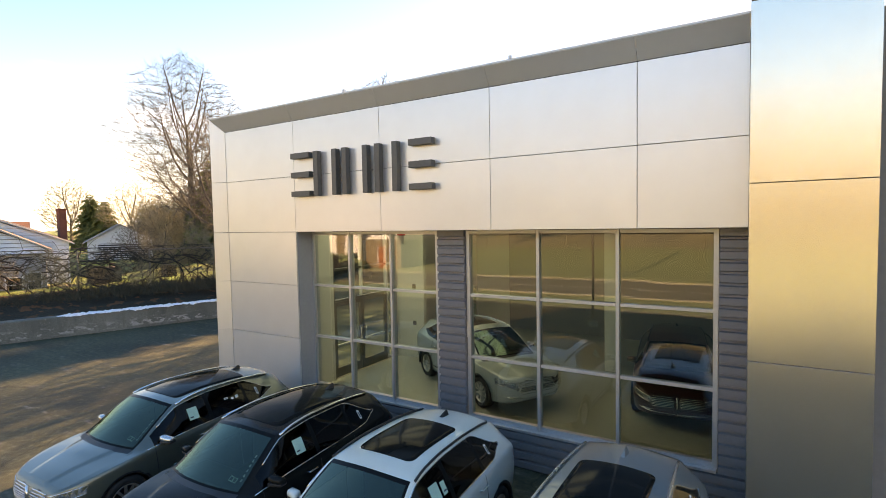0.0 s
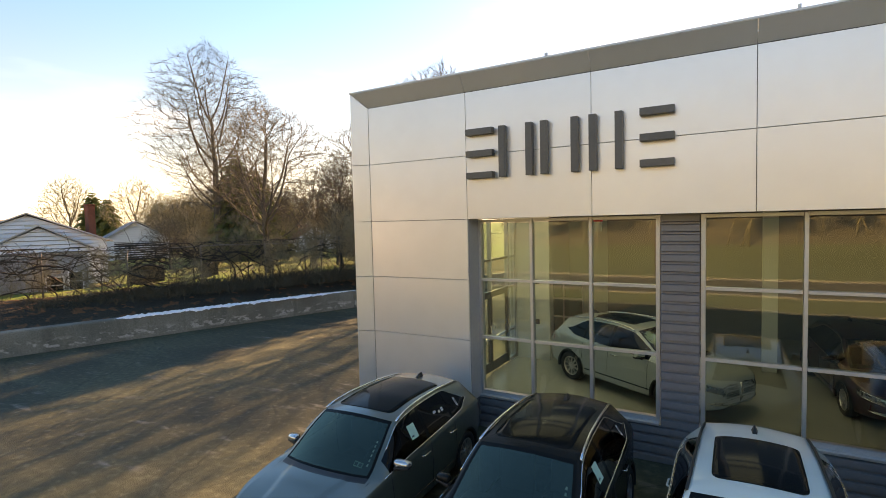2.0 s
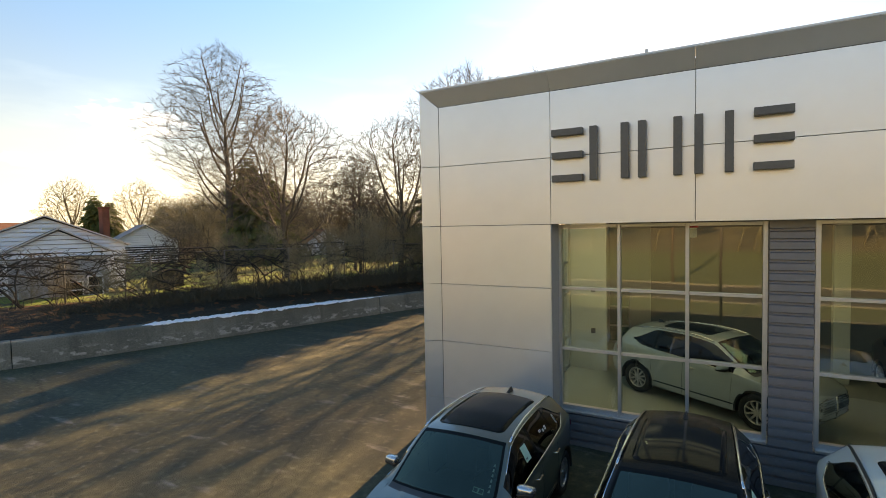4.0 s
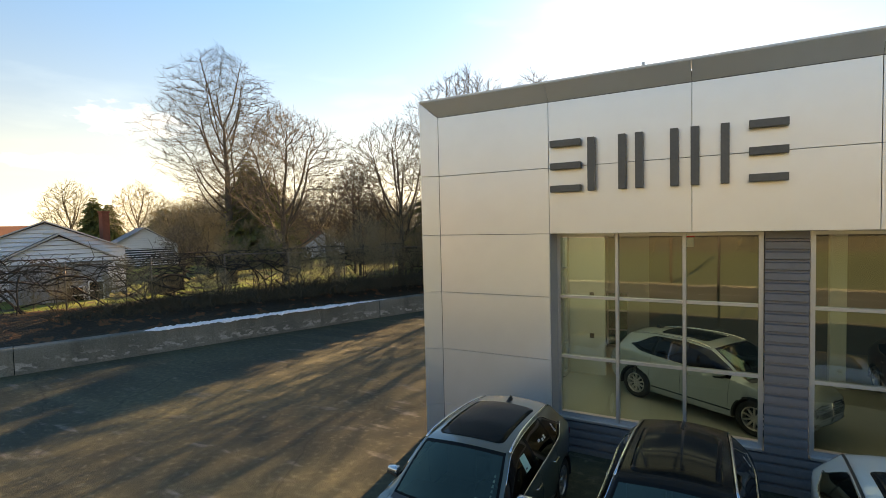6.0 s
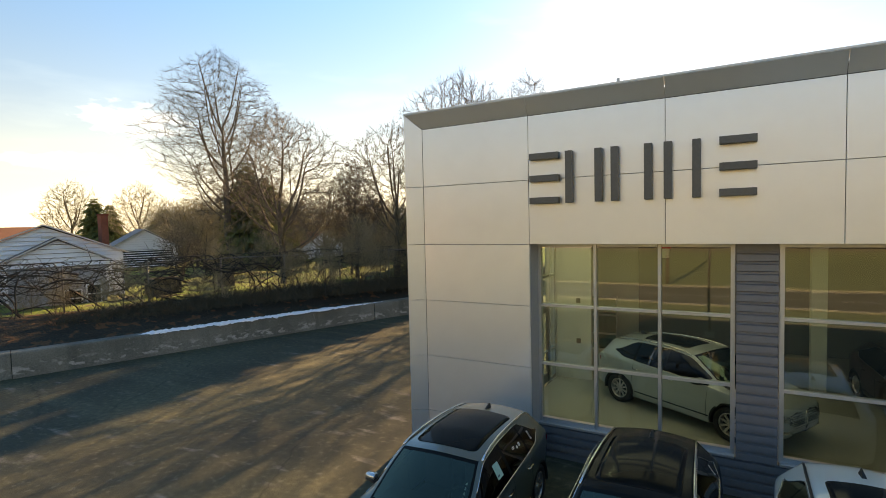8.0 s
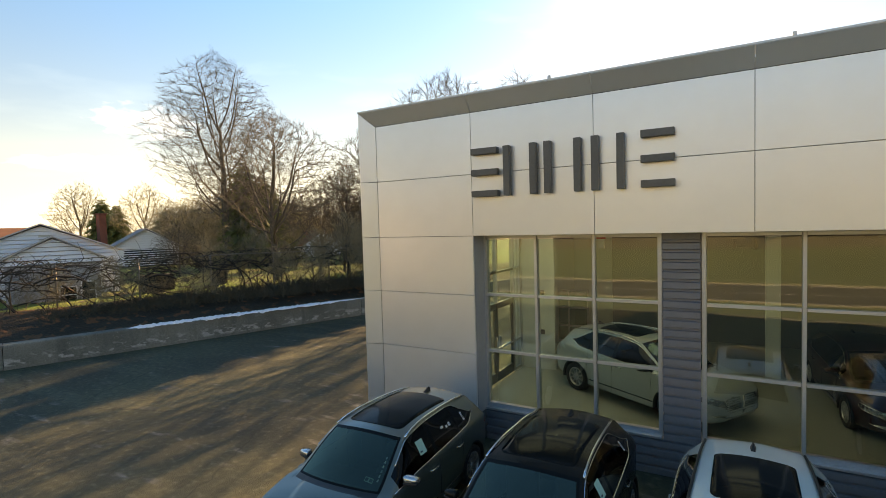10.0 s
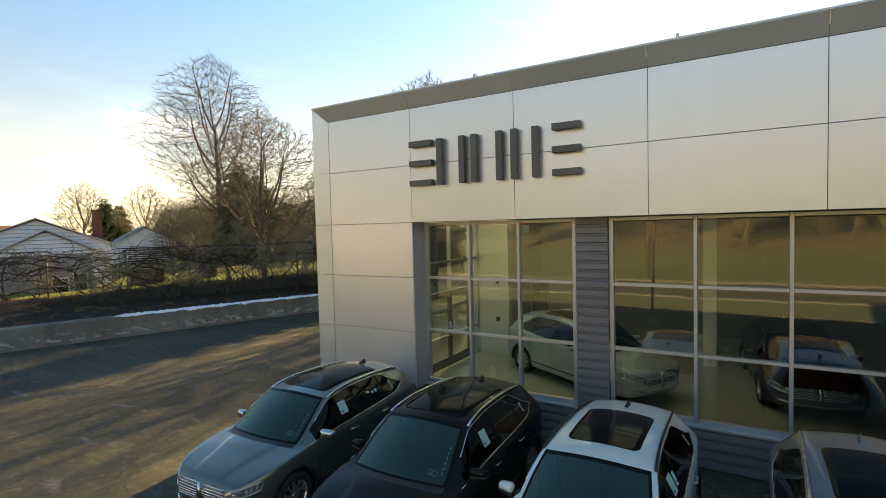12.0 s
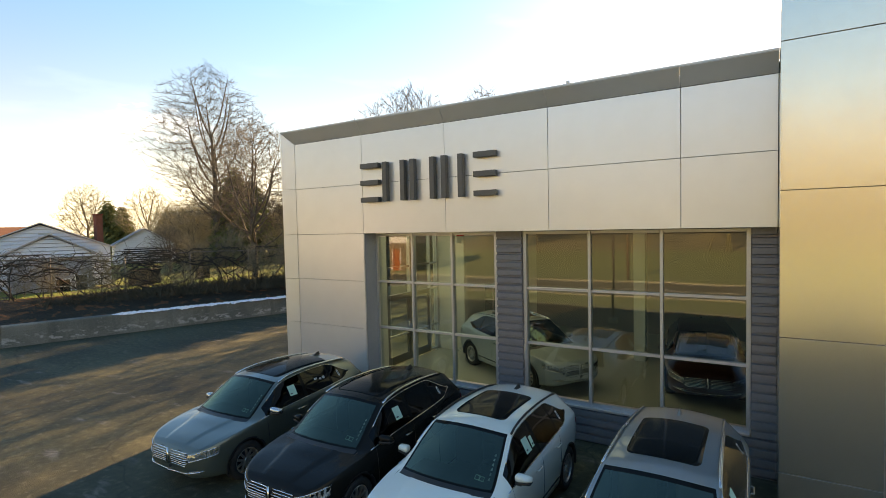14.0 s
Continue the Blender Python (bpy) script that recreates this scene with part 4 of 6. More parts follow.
class Shape:
    """The outer skin of a car: u runs from the front bumper to the rear, x is half the width."""
    L = 4.55
    top = staticmethod(curve((0, .66), (.04, .74), (.10, .81), (.22, .86), (.5, .935), (.85, 1.0), (1.08, 1.045), (1.16, 1.085), (1.5, 1.35), (1.72, 1.495), (1.86, 1.565), (2.2, 1.615), (2.55, 1.64), (3.0, 1.635), (3.5, 1.60), (3.9, 1.555), (4.0, 1.52), (4.28, 1.17), (4.36, 1.06), (4.48, .95), (4.55, .80)))
    low = staticmethod(curve((0, .40), (.08, .30), (.4, .22), (1, .20), (3.7, .20), (4.2, .30), (4.45, .36), (4.55, .46)))
    wide = staticmethod(curve((0, .46), (.04, .57), (.12, .68), (.3, .805), (.6, .885), (1.1, .925), (2.2, .93), (3.3, .93), (3.9, .905), (4.25, .85), (4.45, .75), (4.55, .62)))
    belt = staticmethod(curve((0, .62), (.04, .70), (.10, .77), (.22, .825), (.5, .90), (.85, .955), (1.15, .99), (2.0, 1.03), (3.0, 1.085), (3.6, 1.14), (4.1, 1.15), (4.36, 1.0), (4.48, .90), (4.55, .76)))
    edge_w = staticmethod(curve((0, .40), (.1, .60), (.3, .72), (.7, .76), (1.12, .76), (1.5, .71), (1.92, .63), (2.4, .605), (3.4, .58), (3.95, .56), (4.12, .61), (4.3, .68), (4.42, .62), (4.55, .5)))
    drop = staticmethod(curve((0, .012), (.3, .03), (1.08, .045), (1.5, .07), (2.0, .055), (3.5, .06), (3.8, .06), (4.2, .05), (4.55, .015)))

    @classmethod
    def ring(cls, u):
        """Half outline at u as (x, z) points, from the underside to the roof's middle, with the index of each corner."""
        top, low, w, belt = cls.top(u), cls.low(u), cls.wide(u), cls.belt(u)
        ew, ez = cls.edge_w(u), top - cls.drop(u)
        ez = max(ez, belt + 0.012)
        ew = min(ew, w * 0.95)
        wb = w * 0.965
        lower = [(0, low), (.80 * w, low), (.945 * w, low + .05), (.99 * w, low * .6 + belt * .4), (w, low * .35 + belt * .65), (.99 * w, belt - .07), (wb, belt)]
        pts, mark = [], []
        for k in range(len(lower) - 1):
            n = 3 if k < 2 else 3
            p0, p1, p2, p3 = lower[max(0, k - 1)], lower[k], lower[k + 1], lower[min(len(lower) - 1, k + 2)]
            mark.append(len(pts))
            for s in range(n):
                t = s / n
                if k < 2:
                    pts.append(tuple(p1[i] + (p2[i] - p1[i]) * t for i in (0, 1)))
                else:
                    pts.append(tuple(0.5 * (2 * p1[i] + (p2[i] - p0[i]) * t + (2 * p0[i] - 5 * p1[i] + 4 * p2[i] - p3[i]) * t**2 + (3 * p1[i] - p0[i] - 3 * p2[i] + p3[i]) * t**3) for i in (0, 1)))
        mark.append(len(pts))
        vl = .07 + .25 * smooth01((u - 3.45) / .36)
        vh = .93 - .55 * smooth01((u - 3.22) / .58)
        for v in (0.0, vl, vl + .2 * (vh - vl), vl + .4 * (vh - vl), vl + .6 * (vh - vl), vl + .8 * (vh - vl), vh):
            bulge = 0.022 * math.sin(math.pi * v) * min(1, max(0, (ez - belt) / .3))
            pts.append((wb + (ew - wb) * v + bulge, belt + (ez - belt) * v))
        mark.append(len(pts))
        for v in TOP_V:
            x, z = ew * (1 - v), ez + (top - ez) * math.sin(v * math.pi / 2)
            if 0.1 < u < 1.2:
                xc = 0.33 + 0.2 * (u - 0.2)
                z += 0.014 * smooth01((xc - x) / 0.05) * smooth01((u - 0.1) / 0.15) * smooth01((1.15 - u) / 0.1)
            pts.append((x, z))
        return pts, mark

    @classmethod
    def half_width(cls, u, z):
        pts = cls.ring(u)[0][6:]
        best = 0.0
        for a, b in zip(pts, pts[1:]):
            if (a[1] - z) * (b[1] - z) <= 0 and abs(a[1] - b[1]) > 1e-6:
                best = max(best, a[0] + (b[0] - a[0]) * (z - a[1]) / (b[1] - a[1]))
        return best

    @classmethod
    def front(cls, x, z):
        u = 0.0
        while u < 1.5 and cls.half_width(u, z) < abs(x):
            u += 0.008
        return u


WHEELS = (0.90, 3.60)
ARCH_R = 0.395


def car_skin():
    """Faces of the skin sorted by part: name -> (verts, faces)."""
    us = sorted(set([0, .012, .03, .06, .10, .15, .21, .28] + [round(.36 + .09 * k, 3) for k in range(8)] + [1.04, 1.09, 1.13, 1.16, 1.22, 1.3, 1.36] + [round(1.44 + .09 * k, 3) for k in range(5)] + [1.86, 1.92, 1.97, 2.02, 2.07, 2.13, 2.2, 2.29, 2.37, 2.45, 2.55, 2.65, 2.75, 2.85, 2.95, 3.05, 3.14, 3.20, 3.27, 3.35, 3.43, 3.5, 3.58, 3.66, 3.72, 3.78, 3.84, 3.9, 3.95, 4.0, 4.04, 4.12, 4.2, 4.24, 4.28, 4.32, 4.36, 4.42, 4.47, 4.51, 4.54, 4.55]))
    rings = [Shape.ring(u) for u in us]
    mark = rings[0][1]
    half = len(rings[0][0])
    grid = {}
    for i, u in enumerate(us):
        for j, (x, z) in enumerate(rings[i][0]):
            for sgn in (1, -1):
                uu = u
                xx = x
                if z < 0.84 and j > 4:
                    for wu in WHEELS:
                        du, dz = u - wu, z - 0.355
                        r = math.hypot(du, dz)
                        if ARCH_R - 0.07 < r < ARCH_R + 0.03 and r > 0:
                            uu, zz = wu + du * ARCH_R / r, 0.355 + dz * ARCH_R / r
                            if zz > 0.05:
                                z = zz
                            else:
                                uu = u
                if j >= mark[7] and 0.5 < u < 2.6:
                    ew = rings[i][0][mark[7]][0]
                    fade = smooth01((u - 0.5) / 0.5) * (1 - 0.55 * smooth01((u - 1.1) / 0.7)) * (1 - smooth01((u - 1.95) / 0.65))
                    uu = u - 0.16 * fade * (1 - (x / ew) ** 2)
                grid[i, j, sgn] = (xx * sgn, uu - 2.275, z)
    parts = {}

    def add(name, keys):
        parts.setdefault(name, []).append(keys)
    edge = mark[7]
    beltj = mark[6]
    for i in range(len(us) - 1):
        um = (us[i] + us[i + 1]) / 2
        for j in range(half - 1):
            zc = sum(rings[i + a][0][j + b][1] for a in (0, 1) for b in (0, 1)) / 4
            name = "body"
            if j >= edge:
                k = j - edge
                if 1.13 < um < 1.86 and k >= 1:
                    name = "windshield" if 1.16 < um < 1.80 and k >= 2 else "windshield_border"
                elif 1.04 < um < 1.13 and k >= 1:
                    name = "cowl"
                elif 4.0 < um < 4.28 and k >= 2:
                    name = "rear_window"
                elif um < 1.04 and k >= 0 and um > 0.15:
                    name = "hood"
            elif j >= beltj:
                k = j - beltj
                gap = rings[i][0][edge][1] - rings[i][0][beltj][1]
                if 1.30 < um < 3.78 and 1 <= k <= 5 and gap > 0.13:
                    name = "pillar" if 2.37 < um < 2.45 or 3.14 < um < 3.20 else "side_window"
            if j > 4 and any(math.hypot(um - wu, zc - 0.355) < ARCH_R - 0.012 for wu in WHEELS):
                continue
            for sgn in (1, -1):
                q = [(i, j, sgn), (i + 1, j, sgn), (i + 1, j + 1, sgn), (i, j + 1, sgn)]
                nm = name
                if name in ("side_window", "pillar"):
                    pos = 0 if um < 2.4 else 1 if um < 3.17 else 2
                    nm = "%s|%d%d" % (name, pos, sgn)
                add(nm, q if sgn > 0 else q[::-1])
    for i in (0, len(us) - 1):
        for j in range(half - 1):
            q = [(i, j, 1), (i, j + 1, 1), (i, j + 1, -1), (i, j, -1)]
            add("body", q[::-1] if i else q)
    out = {}
    for name, quads in parts.items():
        index, verts, faces = {}, [], []
        for q in quads:
            f = []
            for key in q:
                co = grid[key]
                kk = (round(co[0], 4), round(co[1], 4), round(co[2], 4))
                if kk not in index:
                    index[kk] = len(verts)
                    verts.append(Vector(co))
                if index[kk] not in f:
                    f.append(index[kk])
            if len(f) > 2:
                faces.append(f)
        out[name] = (verts, faces)
    return out


SKIN = car_skin()


def side_patch(u0, u1, z0, z1, off=0.008, skew=0.0, sgn=1):
    pts = []
    for u, z in ((u0, z0), (u1, z0 + skew), (u1, z1 + skew), (u0, z1)):
        pts.append((sgn * (Shape.half_width(u, z) + off), u - 2.275, z))
    return pts, [(0, 1, 2, 3) if sgn > 0 else (3, 2, 1, 0)]


def front_grid(x0, x1, za, zb, nx=8, nz=3, off=0.006):
    """A patch on the car's nose; za and zb give the lower and upper edge at a fraction 0 to 1 of the way from x0 to x1."""
    verts, faces = [], []
    for a in range(nx + 1):
        t = a / nx
        x = x0 + (x1 - x0) * t
        for b in range(nz + 1):
            z = za(t) + (zb(t) - za(t)) * b / nz
            verts.append((x, Shape.front(x, z) - 2.275 - off, z))
    for a in range(nx):
        for b in range(nz):
            k = a * (nz + 1) + b
            q = (k, k + nz + 1, k + nz + 2, k + 1)
            faces.append(q if x1 > x0 else q[::-1])
    return verts, faces


def wheel(parent, u, sgn, rim_mat):
    w = empty("wheel")
    w.parent = parent
    w.location = (sgn * 0.80, u - 2.275, 0.355)
    w.rotation_euler = (0, 0, 0 if sgn > 0 else math.pi)
    bm = bmesh.new()
    prof = [(0.235, -0.10), (0.235, 0.10), (0.31, 0.118), (0.345, 0.10), (0.355, 0.06), (0.355, -0.06), (0.345, -0.10), (0.31, -0.118)]
    n = 30
    rows = []
    for k in range(n):
        a = 2 * math.pi * k / n
        rows.append([bm.verts.new((x, r * math.cos(a), r * math.sin(a))) for r, x in prof])
    for k in range(n):
        for q in range(len(prof)):
            bm.faces.new((rows[k][q], rows[(k + 1) % n][q], rows[(k + 1) % n][(q + 1) % len(prof)], rows[k][(q + 1) % len(prof)]))
    part("tyre", bm, M_RUBBER, w, "black rubber tyre", True)
    bm = bmesh.new()
    rows = []
    prof = [(0.238, -0.09), (0.238, 0.10), (0.222, 0.105), (0.21, 0.085), (0.21, -0.09)]
    for k in range(n):
        a = 2 * math.pi * k / n
        rows.append([bm.verts.new((x, r * math.cos(a), r * math.sin(a))) for r, x in prof])
    for k in range(n):
        for q in range(len(prof)):
            bm.faces.new((rows[k][q], rows[(k + 1) % n][q], rows[(k + 1) % n][(q + 1) % len(prof)], rows[k][(q + 1) % len(prof)]))
    for k in range(10):
        a = 2 * math.pi * k / 10
        m = Matrix.Rotation(a, 4, "X")
        add_box(bm, 0.055, 0.085, -0.018, 0.018, 0.03, 0.215, m)
    bmesh.ops.create_cone(bm, cap_ends=True, segments=16, radius1=0.05, radius2=0.045, depth=0.05, matrix=Matrix.Translation((0.075, 0, 0)) @ Matrix.Rotation(math.pi / 2, 4, "Y"))
    part("rim", bm, rim_mat, w, "ten-spoke alloy rim")
    bm = bmesh.new()
    bmesh.ops.create_cone(bm, cap_ends=True, segments=24, radius1=0.19, radius2=0.19, depth=0.02, matrix=Matrix.Translation((0.01, 0, 0)) @ Matrix.Rotation(math.pi / 2, 4, "Y"))
    part("brake_disc", bm, M_TRIM, w)


def rounded(bm, x0, x1, y0, y1, z0, z1, r):
    vs = add_box(bm, x0, x1, y0, y1, z0, z1)
    es = list({e for v in vs for e in v.link_edges})
    bmesh.ops.bevel(bm, geom=es, offset=r, segments=3, affect="EDGES", profile=0.6)


def roof_pane(u0, u1, half, r=0.09, lift=0.007):
    """A glass pane with rounded corners that lies on the roof skin between u0 and u1."""
    nu, nx = 26, 12
    verts, faces = [], []
    for i in range(nu + 1):
        c = 0.5 - 0.5 * math.cos(math.pi * i / nu)
        u = u0 + (u1 - u0) * c
        d = max(0.0, r - min(u - u0, u1 - u))
        w = half - (r - math.sqrt(max(0.0, r * r - d * d)))
        ew, top = Shape.edge_w(u), Shape.top(u)
        ez = top - Shape.drop(u)
        fade = smooth01((u - 0.5) / 0.5) * (1 - 0.55 * smooth01((u - 1.1) / 0.7)) * (1 - smooth01((u - 1.95) / 0.65))
        for j in range(nx + 1):
            x = w * (2 * j / nx - 1)
            v = 1 - abs(x) / ew
            verts.append((x, u - 0.16 * fade * (1 - (x / ew) ** 2) - 2.275, ez + (top - ez) * math.sin(v * math.pi / 2) + lift))
    for i in range(nu):
        for j in range(nx):
            k = i * (nx + 1) + j
            faces.append((k, k + 1, k + nx + 2, k + nx + 1))
    rim = [i * (nx + 1) for i in range(nu + 1)] + [nu * (nx + 1) + j for j in range(1, nx + 1)] + [i * (nx + 1) + nx for i in range(nu - 1, -1, -1)] + [j for j in range(nx - 1, 0, -1)]
    base = len(verts)
    verts += [(verts[k][0], verts[k][1], verts[k][2] - lift - 0.004) for k in rim]
    for q in range(len(rim)):
        n = (q + 1) % len(rim)
        faces.append((rim[q], rim[n], base + n, base + q))
    return verts, faces


def suv(name, at, turn, paint, label, stickers=(), scale=(1, 1, 1), trim=M_CHROME, roof_panes=((2.15, 3.26),), roof_half=0.43):
    car = empty(name, at)
    car.rotation_euler = (0, 0, radians(turn))
    car.scale = scale
    tagged(car, label, "car")
    mats = {"body": paint, "hood": paint, "windshield": M_CARGLASS, "rear_window": M_PRIVACY, "pillar": M_ROOFGLASS, "cowl": M_TRIM, "windshield_border": M_ROOFGLASS}
    for nm, (v, f) in SKIN.items():
        base = nm.split("|")[0]
        mat = mats.get(base, M_PRIVACY)
        ob = mesh(base, v, f, mat, car, True)
        if mat in (M_CARGLASS, M_PRIVACY):
            ob.visible_shadow = False
    for u0, u1 in roof_panes:
        mesh("sunroof", *roof_pane(u0, u1, roof_half), M_ROOFGLASS, car, True, "dark glass roof pane")
    # wheel houses, wheels
    for u in WHEELS:
        for sgn in (1, -1):
            bm = bmesh.new()
            n, rows = 16, []
            for k in range(n + 1):
                a = math.pi * (-0.06 + 1.12 * k / n)
                rows.append([bm.verts.new((sgn * x, u - 2.275 + r * math.cos(a), 0.355 + r * math.sin(a))) for x, r in ((0.55, ARCH_R - 0.004), (0.90, ARCH_R - 0.004), (0.925, ARCH_R + 0.0), (0.925, ARCH_R + 0.035))])
            for k in range(n):
                for q in range(3):
                    bm.faces.new((rows[k][q], rows[k + 1][q], rows[k + 1][q + 1], rows[k][q + 1]))
            part("wheel_arch", bm, M_TRIM, car, "black plastic wheel arch", True)
            wheel(car, u, sgn, M_RIM)
    # cabin
    bm = bmesh.new()
    add_box(bm, -0.74, 0.74, -1.05, 1.75, 0.30, 0.50)
    add_box(bm, -0.74, 0.74, 1.35, 1.72, 0.50, 0.98)
    part("cabin_floor", bm, M_CABIN, car)
    bm = bmesh.new()
    rounded(bm, -0.72, 0.72, -1.12, -0.62, 0.62, 0.985, 0.07)
    part("dashboard", bm, M_CABIN, car)
    for y in (0.02, 0.88):
        for x in (-0.36, 0.36):
            bm = bmesh.new()
            rounded(bm, x - 0.25, x + 0.25, y - 0.40, y + 0.14, 0.48, 0.66, 0.06)
            rounded(bm, x - 0.24, x + 0.24, y + 0.08, y + 0.22, 0.60, 1.20, 0.06)
            rounded(bm, x - 0.13, x + 0.13, y + 0.13, y + 0.22, 1.22, 1.40, 0.04)
            part("seat", bm, M_CABIN, car, "", True)
    bm = bmesh.new()
    for k in range(20):
        a, b = 2 * math.pi * k / 20, 2 * math.pi * (k + 1) / 20
        m0 = Matrix.Translation((0.36, -0.52, 0.93)) @ Matrix.Rotation(radians(65), 4, "X")
        p, q = m0 @ Vector((0.18 * math.cos(a), 0.18 * math.sin(a), 0)), m0 @ Vector((0.18 * math.cos(b), 0.18 * math.sin(b), 0))
        vv, ff = tubes([[(p, 0.016), (q, 0.016)]], 5)
        bv = [bm.verts.new(c) for c in vv]
        for f in ff:
            bm.faces.new([bv[t] for t in f])
    part("steering_wheel", bm, M_TRIM, car)
    # roof rails, fin
    for sgn in (1, -1):
        pts = []
        for k in range(17):
            u = 1.88 + (3.88 - 1.88) * k / 16
            lift = 0.016 * min(1, k / 2.2, (16 - k) / 2.2) + 0.002
            pts.append((sgn * (Shape.edge_w(u) + 0.012), u - 2.275, Shape.top(u) - Shape.drop(u) + lift))
        tube("roof_rail", pts, 0.017, trim, car, 7, "polished roof rail")
    bm = bmesh.new()
    vs = [bm.verts.new(c) for c in ((-0.03, 1.20, 0), (0.03, 1.20, 0), (0.035, 1.40, 0), (-0.035, 1.40, 0), (0, 1.36, 0.075), (0, 1.41, 0.07))]
    for f in ((0, 1, 4), (1, 2, 5, 4), (2, 3, 5), (3, 0, 4, 5), (3, 2, 1, 0)):
        bm.faces.new([vs[t] for t in f])
    bmesh.ops.translate(bm, verts=bm.verts, vec=(0, 0, Shape.top(3.55) - 0.006))
    part("antenna_fin", bm, M_TRIM if paint is not M_PAINT_SILVER else paint, car)
    # mirrors, handles, window trim
    for sgn in (1, -1):
        mirror = empty("mirror")
        mirror.parent = car
        hw = Shape.half_width(1.42, 1.0)
        mirror.location = (sgn * (hw + 0.09), 1.50 - 2.275, 1.09)
        mirror.scale = (0.85, 0.85, 0.78)
        for nm, z0, z1, mt, inset in (("shell", -0.03, 0.105, M_CAP if paint is M_PAINT_GREY else paint, 0.0), ("lower_shell", -0.075, -0.025, M_TRIM, 0.008)):
            bm = bmesh.new()
            rounded(bm, -0.13 + inset, 0.13 - inset, -0.085 + inset, 0.06 - inset, z0, z1, 0.06 if z1 > 0 else 0.02)
            for v in bm.verts:
                t = max(0.0, v.co.x * sgn + 0.02) / 0.15
                v.co.y += 0.075 * t * t
                v.co.z -= 0.05 * t * t if v.co.z > 0 else -0.012 * t * t
            part(nm, bm, mt, mirror, "black lower mirror shell" if nm != "shell" else "", True)
        box("mirror_glass", -0.10, 0.10, 0.061, 0.065, -0.05, 0.075, M_ROOFGLASS, mirror)
        bm = bmesh.new()
        rounded(bm, -0.15 if sgn > 0 else 0.02, -0.02 if sgn > 0 else 0.15, -0.04, 0.03, -0.10, -0.05, 0.015)
        part("arm", bm, M_TRIM, mirror)
        for u in (2.22, 3.08):
            z = 0.93 if u < 3 else 0.95
            x = sgn * (Shape.half_width(u, z) + 0.03)
            tube("door_handle", [(x - sgn * 0.035, u - 2.275 - 0.1, z), (x, u - 2.275 - 0.08, z), (x, u - 2.275 + 0.08, z), (x - sgn * 0.035, u - 2.275 + 0.1, z)], 0.014, paint if trim is not M_CHROME else M_CHROME, car, 6)
        low, high = [], []
        for k in range(31):
            u = 1.24 + (3.79 - 1.24) * k / 30
            r, mk = Shape.ring(u)
            xl, zl = r[mk[6] + 1]
            low.append((sgn * (xl + 0.005), u - 2.275, zl))
            if u > 1.42:
                xh, zh = r[mk[7] - 1]
                high.append((sgn * (xh + 0.005), u - 2.275, zh))
        tube("window_trim", low + high[::-1], 0.0075, M_CHROME, car, 5, "bright window trim")
        for u, z0, z1 in ((1.36, .34, .99), (2.41, .30, 1.02), (3.17, .62, 1.08)):
            pts = [(sgn * (Shape.half_width(u + 0.05 * (1 - t), z0 + (z1 - z0) * t) + 0.001), u + 0.05 * (1 - t) - 2.275, z0 + (z1 - z0) * t) for t in [q / 8 for q in range(9)]]
            tube("door_seam", pts, 0.0045, M_TRIM, car, 4)
        pts = [(sgn * (Shape.half_width(u, 0.40) + 0.003), u - 2.275, 0.40) for u in [1.35 + 0.1 * q for q in range(19)]]
        tube("sill_strip", pts, 0.014, M_TRIM, car, 5)
    # hood seams
    for sgn in (1, -1):
        pts = []
        for k in range(10):
            u = 0.24 + 0.84 * k / 9
            pts.append((sgn * Shape.edge_w(u), u - 2.275, Shape.top(u) - Shape.drop(u) + 0.001))
        tube("hood_seam", pts, 0.004, M_TRIM, car, 4)
    # nose: split grille, lamps, lower lip
    for sgn in (1, -1):
        g = mesh("grille", *front_grid(sgn * 0.05, sgn * 0.52, lambda t: 0.515 + 0.04 * t, lambda t: 0.765 - 0.05 * t * t, 8, 3, 0.004), M_TRIM, car, False, "split grille half with bright slats")
        for k in range(7):
            zz = 0.535 + 0.034 * k
            x1 = 0.47 + 0.022 * k - 0.004 * k * k
            pts = [(sgn * (0.055 + (x1 - 0.055) * q / 7), Shape.front(0.055 + (x1 - 0.055) * q / 7, zz) - 2.275 - 0.016, zz) for q in range(8)]
            tube("slat", pts, 0.0085, M_CHROME, g, 5)
        mesh("headlight", *front_grid(sgn * 0.50, sgn * 0.835, lambda t: 0.60 + 0.085 * t, lambda t: 0.715 + 0.105 * t, 10, 3, 0.006), M_LENS, car, True, "clear headlamp lens")
        for shift in (0.0, 0.118):
            pts = [(sgn * (0.50 + 0.335 * q / 8), Shape.front(0.50 + 0.335 * q / 8, 0.597 + shift + 0.088 * q / 8) - 2.275 - 0.010, 0.597 + shift + 0.088 * q / 8) for q in range(9)]
            tube("headlight_trim", pts, 0.0075, M_CHROME, car, 5)
        for cx in (0.59, 0.69):
            mesh("headlight_bulb", *front_grid(sgn * (cx - 0.035), sgn * (cx + 0.035), lambda t: 0.645 + 0.26 * (cx - 0.59), lambda t: 0.70 + 0.26 * (cx - 0.59), 3, 2, 0.012), M_CHROME, car, True, "bright projector unit")
        mesh("fog_lamp", *front_grid(sgn * 0.42, sgn * 0.66, lambda t: 0.40, lambda t: 0.45, 4, 1, 0.006), M_LENS, car, True)
        pts = [(sgn * 0.72 * q / 10, Shape.front(0.72 * q / 10, 0.42) - 2.275 - 0.01, 0.37 + 0.06 * (q / 10) ** 2) for q in range(11)]
        tube("lower_lip", pts, 0.011, M_CHROME, car, 5, "bright lower bumper strip")
        tail_v, tail_f = side_patch(4.20, 4.44, 0.93, 1.03, 0.008, -0.03, sgn)
